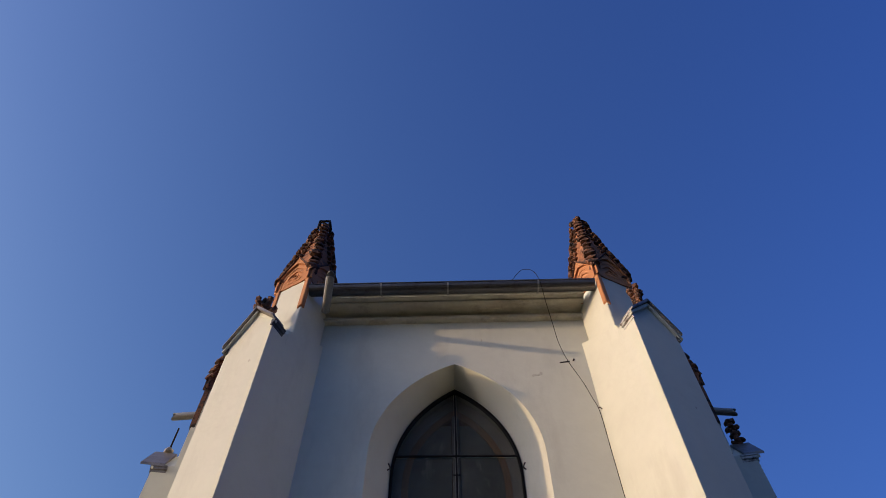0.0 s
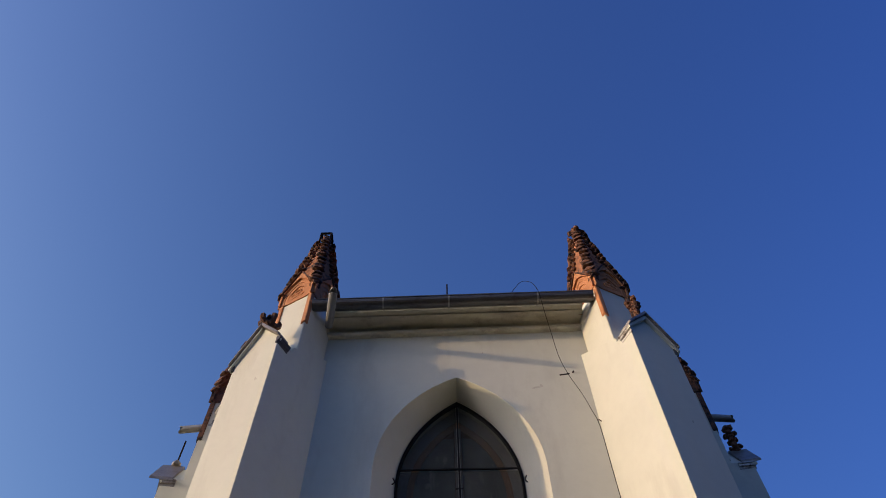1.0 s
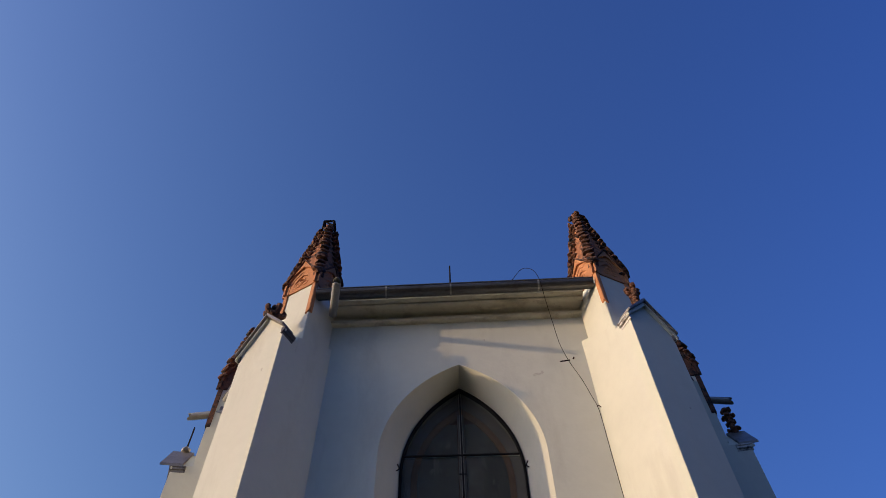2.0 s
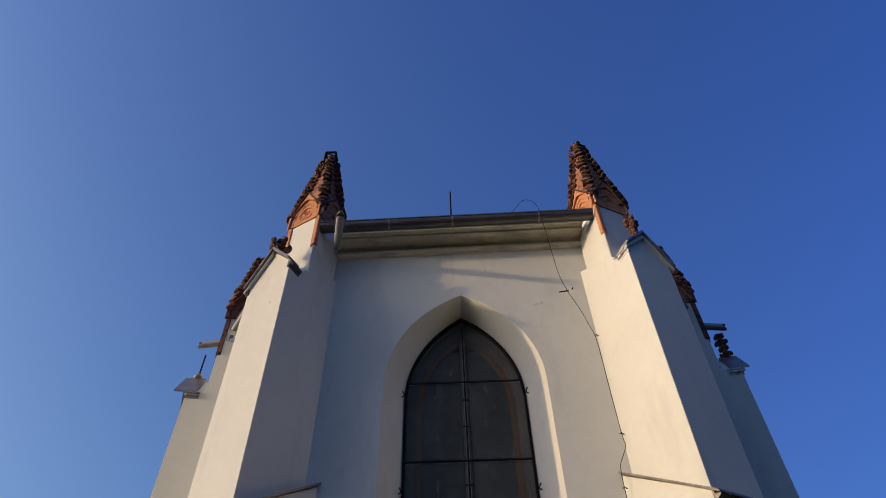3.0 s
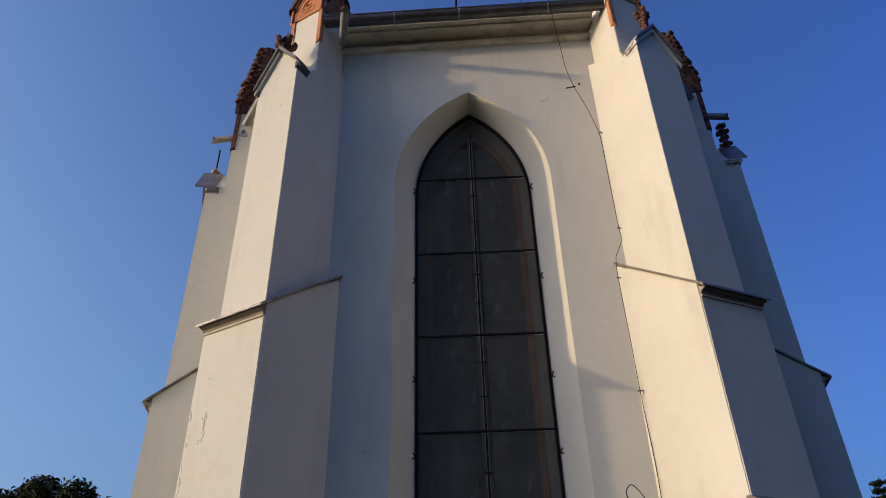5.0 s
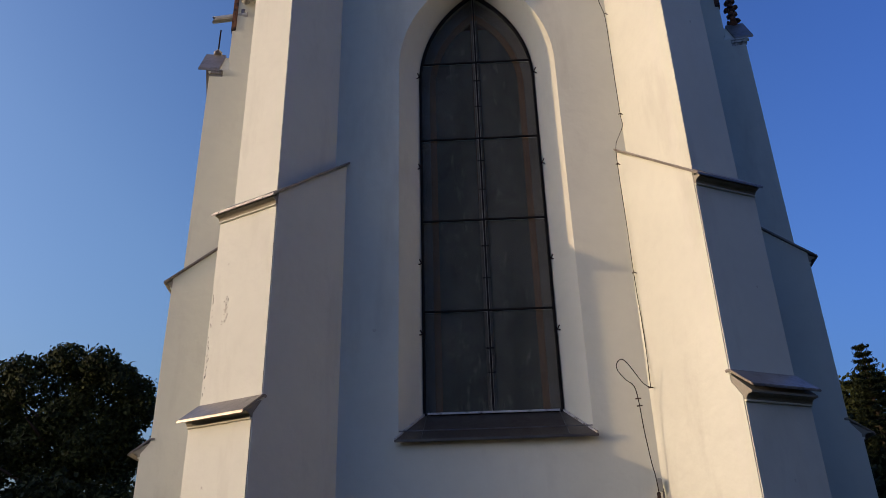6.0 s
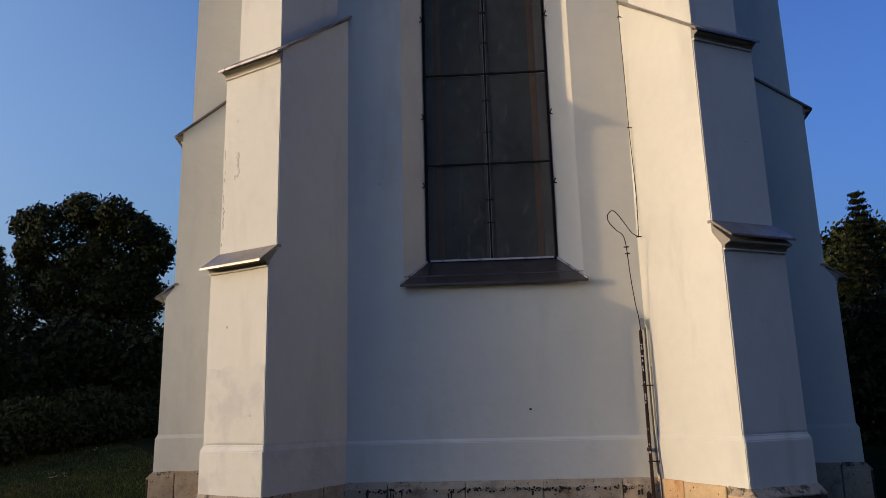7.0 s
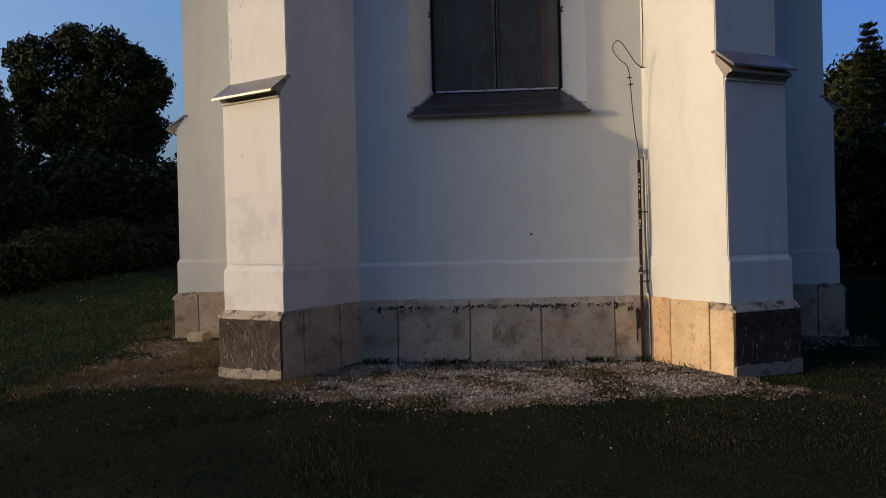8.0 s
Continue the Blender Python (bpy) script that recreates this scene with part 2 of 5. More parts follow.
# ---- mesh helpers ----
def link(name, bm, mat, parent=None, label="", at=None):
    bmesh.ops.recalc_face_normals(bm, faces=bm.faces)
    me = bpy.data.meshes.new(name)
    bm.to_mesh(me)
    bm.free()
    me.materials.append(mat)
    ob = new(name, me)
    if at is not None:
        ob.location = at
    if parent:
        ob.parent = parent
    if label:
        ob["label"] = label
    return ob


def part(name, bm, mat, parent, label=""):
    """One mesh, given in world metres, as a part of a thing that stands at its own place."""
    base = Vector(place_of(parent))
    bmesh.ops.translate(bm, verts=bm.verts, vec=-base)
    return link(name, bm, mat, parent, label)


def place_of(ob):
    p = Vector(ob.location)
    while ob.parent:
        ob = ob.parent
        p += Vector(ob.location)
    return p


def thing(name, at, label, category, group="", kind=""):
    ob = new(name)
    ob.location = at
    return tagged(ob, label, category, group, kind)


def solid(loops, caps=True):
    """A skin over closed loops of equally many points."""
    bm = bmesh.new()
    rings = [[bm.verts.new(p) for p in loop] for loop in loops]
    n = len(rings[0])
    for a, b in zip(rings, rings[1:]):
        for i in range(n):
            bm.faces.new((a[i], a[(i + 1) % n], b[(i + 1) % n], b[i]))
    if caps:
        bm.faces.new(rings[0])
        bm.faces.new(rings[-1][::-1])
    return bm


def soften(bm, width, segments=2):
    bmesh.ops.recalc_face_normals(bm, faces=bm.faces)
    edges = [e for e in bm.edges if len(e.link_faces) == 2 and e.calc_face_angle(0) > 0.5]
    bmesh.ops.bevel(bm, geom=edges, offset=width, segments=segments, affect="EDGES", clamp_overlap=True)
    return bm


def box(x0, x1, y0, y1, z0, z1, to=None, edge=0.0):
    """A block in a frame of its own; to() lays a point of that frame into the world."""
    to = to or (lambda x, y, z: Vector((x, y, z)))
    bm = solid([[to(x0, y0, z), to(x1, y0, z), to(x1, y1, z), to(x0, y1, z)] for z in (z0, z1)])
    return soften(bm, edge) if edge else bm


def chipped(bm, edge=0.006, amount=0.006, cuts=5):
    """Wears a block: small bevels, then an uneven skin."""
    soften(bm, edge, 1)
    bmesh.ops.subdivide_edges(bm, edges=[e for e in bm.edges if e.calc_length() > 0.12], cuts=cuts, use_grid_fill=True)
    for v in bm.verts:
        v.co += Vector((noise.noise(v.co * 5), noise.noise(v.co * 5 + Vector((9, 0, 0))), 0.7 * noise.noise(v.co * 5 + Vector((0, 9, 0))))) * amount
        v.co += noise.noise_vector(v.co * 17) * amount * 0.4
    return bm


def prism(profile, a, b, to, edge=0.0):
    """A profile of (u, z) swept along the frame's first axis from a to b; u runs along the second."""
    bm = solid([[to(x, u, z) for u, z in profile] for x in (a, b)])
    return soften(bm, edge) if edge else bm


def tube(points, radius, sides=8, caps=True):
    pts = [Vector(p) for p in points]
    loops, up = [], None
    for i, p in enumerate(pts):
        d = (pts[min(i + 1, len(pts) - 1)] - pts[max(i - 1, 0)]).normalized()
        side = d.orthogonal().normalized() if up is None else (up - d * up.dot(d)).normalized()
        up = side
        other = d.cross(side)
        r = radius[i] if isinstance(radius, (list, tuple)) else radius
        loops.append([p + (side * math.cos(k * 2 * math.pi / sides) + other * math.sin(k * 2 * math.pi / sides)) * r for k in range(sides)])
    return solid(loops, caps)


def curved(points, steps=5):
    """A smooth line through the points."""
    p = [Vector(q) for q in points]
    p = [p[0] * 2 - p[1], *p, p[-1] * 2 - p[-2]]
    out = []
    for i in range(1, len(p) - 2):
        for k in range(steps):
            t = k / steps
            out.append(0.5 * ((2 * p[i]) + (p[i + 1] - p[i - 1]) * t + (2 * p[i - 1] - 5 * p[i] + 4 * p[i + 1] - p[i + 2]) * t * t + (3 * p[i] - p[i - 1] - 3 * p[i + 1] + p[i + 2]) * t ** 3))
    return out + [p[-2]]


def blob(centre, size, seed, rough=0.35, level=1):
    bm = bmesh.new()
    bmesh.ops.create_icosphere(bm, subdivisions=level, radius=1)
    for v in bm.verts:
        k = 1 + rough * noise.noise(v.co * 1.7 + Vector((seed * 3.1, seed, 0)))
        v.co = Vector((v.co.x * size[0], v.co.y * size[1], v.co.z * size[2])) * k + Vector(centre)
    return bm


def joined(bms):
    out = bmesh.new()
    for b in bms:
        me = bpy.data.meshes.new("scrap")
        b.to_mesh(me)
        b.free()
        out.from_mesh(me)
        bpy.data.meshes.remove(me)
    return out


# ---- plan of the apse ----
WALL = 6.0          # face of the middle wall
TOP = 9.76          # underside of the cornice
HALF = 1.60         # from the middle to where the buttresses spring


def frame_of(origin, side, angle):
    """The frame of a buttress: p outwards, q across and away from the middle wall."""
    s, c = math.sin(angle), math.cos(angle)

    def to(q, p, z):
        return Vector((origin[0] + side * (s * p + c * q), origin[1] - c * p + s * q, z))
    return to


THETA = {-1: radians(28.0), 1: radians(25.8)}
WIDE = {-1: 0.81, 1: 0.775}
CORNER = {s: (s * (HALF + WIDE[s] / 2 / math.cos(THETA[s])), WALL) for s in (-1, 1)}
CORNER2 = {s: (s * 3.47, 8.0) for s in (-1, 1)}
PHI = radians(81)
SIDES = {}
for s in (-1, 1):
    d = Vector(CORNER2[s]) - Vector(CORNER[s])
    SIDES[s] = (Vector(CORNER[s]), d.normalized(), d.length)


def face_frame(start, way, out):
    """A frame along a wall: x along it, y outwards from its face, z up."""
    def to(x, y, z):
        q = Vector(start) + Vector(way) * x + Vector(out) * y
        return Vector((q.x, q.y, z))
    return to


MID = face_frame((0, WALL), (1, 0), (0, -1))
SIDE_FRAME = {}
for s in (-1, 1):
    st, way, ln = SIDES[s]
    SIDE_FRAME[s] = face_frame(st, way, (s * way.y * s * s, -abs(way.x)) if s > 0 else (-abs(way.y), -abs(way.x)))


# ---- ground ----
def rise(x, y):
    """The lawn: level before the apse, a little higher behind, uneven."""
    k = 0.035 * noise.noise(Vector((x * 0.35, y * 0.35, 0))) + 0.02 * noise.noise(Vector((x * 1.3, y * 1.3, 4)))
    far = max(0.0, min(1.0, (y - 5.5) / 4)) * 0.10
    bank = 0.09 * max(0.0, min(1.0, (y - 5.3) / 1.6)) * max(0.0, min(1.0, (-x - 2.3) / 1.0))
    reach = max(abs(x), abs(y))
    slope = 0.42 * max(0.0, min(1.0, (y - 7) / 9)) * max(0.0, min(1.0, (-x - 3.5) / 3))
    swell = (0.34 * max(0.0, min(1.0, (y - 8) / 11)) + slope) * max(0.0, min(1.0, (38 - reach) / 10))
    return -0.05 + k + far + swell + bank - 0.02 * max(0.0, min(1.0, (4.5 - y) / 3))


def ground_sheet():
    xs = np.concatenate([-np.geomspace(2500, 14, 16), np.linspace(-12, 12, 97), np.geomspace(14, 2500, 16)])
    ys = np.concatenate([-np.geomspace(2500, 9, 14), np.linspace(-7, 26, 133), np.geomspace(28, 2500, 14)])
    verts = [(x, y, rise(x, y) if abs(x) < 40 and abs(y) < 40 else -0.05) for y in ys for x in xs]
    n = len(xs)
    faces = [(j * n + i, j * n + i + 1, (j + 1) * n + i + 1, (j + 1) * n + i) for j in range(len(ys) - 1) for i in range(n - 1)]
    me = bpy.data.meshes.new("ground")
    me.from_pydata(verts, [], faces)
    me.polygons.foreach_set("use_smooth", [True] * len(faces))
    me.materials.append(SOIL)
    tagged(new("ground", me), "dark uneven lawn with patches of dry reddish grass", "lawn", kind="structure")


ground_sheet()


# ---- walls ----
def arch(half, apex, foot, spring, steps=12):
    """The outline of a pointed opening from its left foot over the apex to the right foot, as (x, z)."""
    h = apex - spring
    r = (h * h + half * half) / (2 * half)
    top = math.atan2(h, r - half) if r > half else math.pi / 2
    right = [(half - r + r * math.cos(top * i / steps), spring + r * math.sin(top * i / steps)) for i in range(steps + 1)]
    jamb = [foot + (spring - foot) * i / 6 for i in range(6)]
    return [(-half, z) for z in jamb] + [(-x, z) for x, z in right] + [(x, z) for x, z in right[-2::-1]] + [(half, z) for z in jamb[::-1]]


WX, WIN, WFOOT, WAPEX = -0.018, 0.749, 3.0, 8.79
WSPRING, DEEP = 7.35, 0.38


def wall_middle():
    outer, inner = arch(0.975, 8.85, 2.70, WSPRING - 0.05, 36), arch(WIN, WAPEX, WFOOT, WSPRING, 36)
    n = len(outer)
    rim = []
    w, top = CORNER[1][0], TOP + 0.3
    for i, (x, z) in enumerate(outer):
        side = -1 if i <= n // 2 else 1
        j = i if side < 0 else n - 1 - i
        if j <= 6:
            rim.append((side * w, z))
        else:
            k = (j - 6) / (n // 2 - 6)
            rim.append((side * w, WSPRING + (top - WSPRING) * min(1, k * 2)) if k <= 0.5 else (side * w * (1 - (k - 0.5) * 2), top))
    bm = bmesh.new()

    def ring(loop, y, shift=WX):
        return [bm.verts.new((x + shift, y, z)) for x, z in loop]
    a, b, c = ring(outer, WALL), ring(inner, WALL + DEEP), ring(inner, WALL + 0.7)
    d, e = ring(rim, WALL, 0), ring(rim, WALL + 0.7, 0)
    for p, q in ((d, a), (a, b), (b, c), (c, e)):
        for i in range(n - 1):
            bm.faces.new((p[i], p[i + 1], q[i + 1], q[i])).smooth = p is a
    for loop in (a, b):
        for i in range(n - 1):
            bm.edges.get((loop[i], loop[i + 1])).smooth = False
    apex = n // 2
    bm.edges.get((a[apex], b[apex])).smooth = False
    low = [bm.verts.new((s * w, y, -0.3)) for y in (WALL, WALL + 0.7) for s in (-1, 1)]
    bm.faces.new((low[0], low[1], d[-1], a[-1], a[0], d[0]))
    bm.faces.new((low[2], low[3], e[-1], c[-1], c[0], e[0]))
    bm.faces.new((a[0], a[-1], b[-1], b[0]))
    bm.faces.new((b[0], b[-1], c[-1], c[0]))
    bmesh.ops.remove_doubles(bm, verts=bm.verts, dist=1e-5)
    ob = link("wall_apse_middle", bm, PLASTER)
    return tagged(ob, "cream lime-plastered apse wall with a pointed window recess", "wall", kind="structure")


def stones(parent, to, cuts, out, top, depth=0.25, mat=STONE, chamfer=0.045):
    """A course of upright slabs, each a piece of its own, their top edge chamfered towards the plaster."""
    for a, b in zip(cuts, cuts[1:]):
        lean = random.uniform(-0.004, 0.006)
        prof = [(out + lean, -0.35), (out + lean, top - chamfer + random.uniform(-0.008, 0.008)), (out - chamfer * 0.9, top), (out - depth, top), (out - depth, -0.35)]
        part("stone", chipped(prism(prof, a + 0.005, b - 0.005, to)), mat, parent)


def flakes(parent, to, spots, mat, name, thick=0.004):
    """Thin ragged crusts on a face: (along, up, half width, half height) each."""
    for i, (x, z, w, h) in enumerate(spots):
        n, off = 11, random.uniform(0, 50)
        rim = []
        for k in range(n):
            a = k / n * 6.283
            r = 1 + 0.75 * noise.noise(Vector((math.cos(a) * 1.3, math.sin(a) * 1.3, off)))
            rim.append((x + w * r * math.cos(a), z + h * r * math.sin(a)))
        part(name, solid([[to(q, y, zz) for q, zz in rim] for y in (-0.004, thick + 0.0003 * (i % 10))]), mat, parent)


def band(parent, to, a, b, out=0.032):
    prof = [(out, 0.61), (out, 1.03), (0.0, 1.072), (-0.05, 1.072), (-0.05, 0.61)]
    part("base_band", prism(prof, a, b, to, 0.008), PLASTER, parent)


def cornice(name, to, a, b, label):
    roll = [(0.038 + 0.044 * math.sin(math.pi * k / 8), TOP + 0.046 - 0.044 * math.cos(math.pi * k / 8)) for k in range(9)]
    hollow = [(0.030 + 0.175 * (1 - math.cos(math.pi / 2 * k / 8)), TOP + 0.118 + 0.085 * math.sin(math.pi / 2 * k / 8)) for k in range(9)]
    prof = [(-0.2, TOP), (0.016, TOP)] + roll + [(0.008, TOP + 0.090), (0.008, TOP + 0.118)] + hollow + [(0.206, TOP + 0.176), (0.238, TOP + 0.176), (0.238, TOP + 0.212), (0.31, TOP + 0.212),
            (0.31, TOP + 0.232), (0.335, TOP + 0.236), (0.335, TOP + 0.275), (-0.2, TOP + 0.275)]
    ob = link(name, prism(prof, a, b, to), DIRTY)
    return tagged(ob, label, "cornice", kind="structure")


def build_walls():
    mid = wall_middle()
    stones(mid, MID, [-1.64, -1.18, -0.383, 0.398, 1.195, 1.64], 0.094, 0.680, chamfer=0.10)
    edge = lambda x, y, z: MID(x, 0.098 + y, z)
    spots = []
    for k in range(150):
        x = random.choice((-1.18, -0.38, -0.1, 0.25, 0.40, 0.62, 1.19)) + random.gauss(0, 0.13) if k % 3 else random.uniform(-1.5, 1.4)
        x, drop = max(-1.55, min(1.38, x)), random.random() < 0.08
        spots.append((x, random.uniform(0.545, 0.585) - (0.03 if drop else 0), random.uniform(0.005, 0.016), random.uniform(0.02, 0.045) if drop else random.uniform(0.005, 0.014)))
    flakes(mid, edge, spots, LICHEN, "lichen")
    flakes(mid, edge, [(1.445, 0.40, 0.020, 0.13), (1.435, 0.47, 0.012, 0.06), (1.43, 0.26, 0.008, 0.10)], RUST, "rust_stain", 0.002)
    flakes(mid, edge, [(x + random.gauss(0, 0.028), z + random.gauss(0, 0.03), random.uniform(0.005, 0.014), random.uniform(0.04, 0.10)) for x, z in ((-0.11, 0.27), (0.085, 0.27)) for _ in range(9)], OCHRE, "rust_stain", 0.004)
    band(mid, MID, -1.70, 1.70)
    cornice("cornice_middle", lambda x, y, z: MID(x, y, z + 0.024 * x), -1.80, 1.80, "moulded cream plaster cornice under the gutter")
    for s, word in ((-1, "left"), (1, "right")):
        st, way, ln = SIDES[s]
        to = SIDE_FRAME[s]
        ob = tagged(link("wall_apse_" + word, box(0, ln, -0.6, 0, -0.3, TOP + 0.3, to), PLASTER), "cream plastered slanting wall of the apse", "wall", kind="structure")
        stones(ob, to, [0.3, 0.95, 1.6, 2.2], 0.09, 0.66)
        band(ob, to, 0.35, ln - 0.3)
        cornice("cornice_" + word, to, 0.15, ln - 0.1, "moulded cream plaster cornice of the slanting wall")
        x0, x1 = sorted((s * 3.47, s * 2.87))
        ob = link("wall_chancel_" + word, box(x0, x1, 8.0, 15.0, -0.3, TOP + 0.3), PLASTER)
        tagged(ob, "long plastered side wall of the chancel", "wall", kind="structure")
    tagged(link("wall_chancel_back", box(-3.47, 3.47, 15.0, 15.5, -0.3, TOP + 0.3), INNER), "plain plastered wall that closes the chancel", "wall", kind="structure")
    tagged(link("floor", box(-3.4, 3.4, 6.6, 15.0, -0.1, 0.0), CONCRETE), "plain stone floor inside the chancel", "floor", kind="structure")
    eaves = [(-3.6, 15.2), (-3.6, 7.9), (-2.15, 5.85), (2.15, 5.85), (3.6, 7.9), (3.6, 15.2)]
    bm = bmesh.new()
    low, lip = [bm.verts.new((x, y, 10.0)) for x, y in eaves], [bm.verts.new((x, y, 10.07)) for x, y in eaves]
    peak, back = bm.verts.new((0, 11.9, 16.2)), bm.verts.new((0, 15.2, 16.2))
    bm.faces.new(low)
    for i in range(6):
        j = (i + 1) % 6
        bm.faces.new((low[i], low[j], lip[j], lip[i]))
    for i in range(1, 4):
        bm.faces.new((lip[i], lip[i + 1], peak))
    bm.faces.new((lip[0], lip[1], peak, back))
    bm.faces.new((lip[4], lip[5], back, peak))
    bm.faces.new((lip[5], lip[0], back))
    tagged(link("roof", bm, TILE), "hipped red tiled roof over the apse", "roof", kind="structure")


build_walls()


# ---- buttresses ----
def finial(parent, to, q, p, z, style, mat):
    """A carved terracotta knob on a cap: whole, blocky, or weathered down."""
    if style == "rod":
        base = to(q, p, z)
        part("stub", blob(to(q, p, z + 0.03), (0.08, 0.08, 0.06), 5, 0.3), COPING, parent)
        part("rod", tube([base, to(q, p, z + 0.50)], 0.013, 6), IRON, parent, "bare iron rod")
        return
    bits = []
    if style == "worn":
        for k, (du, dp, dz, r) in enumerate(((-0.07, 0.02, 0.24, 0.03), (0.02, -0.03, 0.33, 0.034), (0.13, 0.03, 0.20, 0.032), (0.03, 0.12, 0.18, 0.03), (-0.04, -0.12, 0.2, 0.03))):
            bits.append(tube(curved([to(q, p, z + 0.06), to(q + du * 0.9, p + dp * 0.9, z + dz * 0.55), to(q + du, p + dp, z + dz)], 3), [0.05, 0.05, 0.045, 0.04, r + 0.01, r + 0.012, r * 0.7], 6))
            bits.append(blob(to(q + du, p + dp, z + dz - 0.02), (0.04, 0.04, 0.035), k + 3, 0.6))
    rows = {"whole": [(0.02, 0.085, 0.07), (0.15, 0.055, 0.06), (0.28, 0.09, 0.06), (0.40, 0.055, 0.09)], "block": [(0.03, 0.030, 0.05), (0.11, 0.045, 0.05), (0.19, 0.075, 0.045), (0.27, 0.085, 0.04)],
            "worn": [(0.02, 0.07, 0.08), (0.11, 0.08, 0.06)]}[style]
    for k, (dz, wide, tall) in enumerate(rows):
        bits.append(blob(to(q, p, z + dz), (wide * 0.7, wide * 0.7, tall), k + len(style), 0.5, 2))
        for j in range(4):
            a = j * math.pi / 2 + 0.4
            if style == "worn" and (j + k) % 3 == 0:
                continue
            bits.append(blob(to(q + math.cos(a) * wide * 0.8, p + math.sin(a) * wide * 0.8, z + dz + 0.03), (0.042, 0.042, 0.05), j + k * 4, 0.6))
    top = rows[-1][0] + 0.05
    bits.append(tube([to(q, p, z - 0.05), to(q, p, z + top)], 0.045, 6))
    part("finial", joined(bits), mat, parent, "soot-stained terracotta finial")


def coping_slab(prof, a, b, to, parent, mat=COPING):
    part("coping", prism(prof, a, b, to, 0.006), mat, parent, "folded sheet-metal coping")


def buttress(origin, side, angle, wide, style, label, dirty, lift=0.0, shift=0.0, eaves=(8.70, 8.52), inset=(0.09, 0.08), peak=9.06, lip=0.075, up=0.0):
    """A stepped buttress: stone foot, base band, two plain stages with sheet copings, and a narrower gabled stage."""
    at = frame_of(origin, side, angle)

    def to(q, p, z):
        return at(q + shift, p, z)
    base = to(wide / 2, 0.6, 0.0)
    b = thing("buttress", base, label, "buttress", "buttresses round the apse")
    T = wide
    P0, PB, PL, PM, PU = 1.305, 1.232, 1.203, 1.098, 0.994
    # stone foot: cross blocks, the outermost with a blackened face
    cuts = [-0.2, 0.40, 0.97, P0 - 0.022]
    for k, (a, c) in enumerate(zip(cuts, cuts[1:])):
        e = 0.030 + random.uniform(-0.003, 0.003)
        top = (0.640 if k < 2 else 0.560) + random.uniform(-0.006, 0.006)
        # only the right foot takes the limestone with sunlight in its colour
        part("stone", chipped(box(-e, T + e, a + 0.005, c - 0.005, -0.35, top, to)), RUSTSTONE if side > 0 and k == 0 and style == "block" else SUNLIT_STONE if style == "block" else STONE, b)
    e = 0.027
    part("stone_face", chipped(box(-e, T + e, P0 - 0.025, P0, -0.35, 0.545, to), 0.008, 0.009), CRUST, b, "blackened limestone face with pale lime streaks")
    ledge = [[to(-e, 0.98, 0.548), to(T + e, 0.98, 0.548), to(T + e, P0 + 0.006, 0.548), to(-e, P0 + 0.006, 0.548)],
             [to(-e, 0.98, 0.566), to(T + e, 0.98, 0.566), to(T + e, P0 + 0.004, 0.566), to(-e, P0 + 0.004, 0.566)],
             [to(-0.02, 0.98, 0.640), to(T + 0.02, 0.98, 0.640), to(T + 0.02, PB + 0.010, 0.634), to(-0.02, PB + 0.010, 0.634)]]
    part("ledge", chipped(solid(ledge), 0.006, 0.008), CHAMFER, b, "pale chipped sloping ledge with dark lichen")
    rim = [(-e - 0.004 + (T + 2 * e + 0.008) * k / 60, 0.060 + 0.030 * noise.noise(Vector((k * 0.1, 3, origin[0]))) + 0.014 * noise.noise(Vector((k * 0.7, 5, origin[0])))) for k in range(61)]
    loops = [[to(q, p, z) for q, z in [(-e - 0.004, -0.3)] + rim + [(T + e + 0.004, -0.3)]] for p in (P0 - 0.02, P0 + 0.010)]
    part("skirting", solid(loops), LIME, b, "pale mortar splash along the foot")
    if style in ("worn", "block"):
        face = lambda q, y, z: to(q, P0 + y, z)
        flakes(b, face, [(random.uniform(0, T), random.uniform(0.40, 0.53) - 0.10 * random.random() ** 3, random.uniform(0.010, 0.045), random.uniform(0.010, 0.040)) for _ in range(34)], LICHEN, "black_crust", 0.003)
        flakes(b, face, [(random.uniform(0.04, T - 0.04), random.choice((0.16, 0.20, 0.33)) + random.gauss(0, 0.025), random.uniform(0.002, 0.005), random.uniform(0.012, 0.034)) for _ in range(46 if dirty else 9)], LIME, "lime_streak", 0.005)
    # plaster band at the base
    loops = []
    for z, p, q in ((0.61, PB, -0.014), (1.03, PB, -0.014), (1.075, PL, 0.0), (1.11, PL, 0.0)):
        loops.append([to(q, -0.1, z), to(T - q, -0.1, z), to(T - q, p, z), to(q, p, z)])
    part("base_band", soften(solid(loops), 0.008), PATCHED if dirty else PLASTER, b)
    z0, z1 = 5.058, 5.95
    side_view = [(-0.1, 1.08), (PL, 1.08), (PL, 2.80), (PM, 2.94), (PM, z0), (-0.05, z1), (-0.1, z1)]
    part("body", prism(side_view, 0, T, to, 0.010), PLASTER, b)
    if dirty:
        rim = [(0.02 + (T - 0.04) * k / 24, 1.80 + 0.07 * noise.noise(Vector((k * 0.17, 1, 0))) + 0.015 * noise.noise(Vector((k * 0.9, 4, 0)))) for k in range(25)]
        loops = [[to(q, p, z) for q, z in [(0.02, 1.11)] + rim + [(T - 0.02, 1.11)]] for p in (PL - 0.01, PL + 0.002)]
        part("repair_patch", solid(loops), PATCHED, b, "greyish newer plaster patch")
    # lower weathering: moulding and sloping plate at the front
    hollow = [(0.0, 0.022), (0.018, 0.022), (0.02, 0.032), (0.028, 0.046), (0.045, 0.058), (0.075, 0.064), (0.095, 0.066), (0.095, 0.082)]
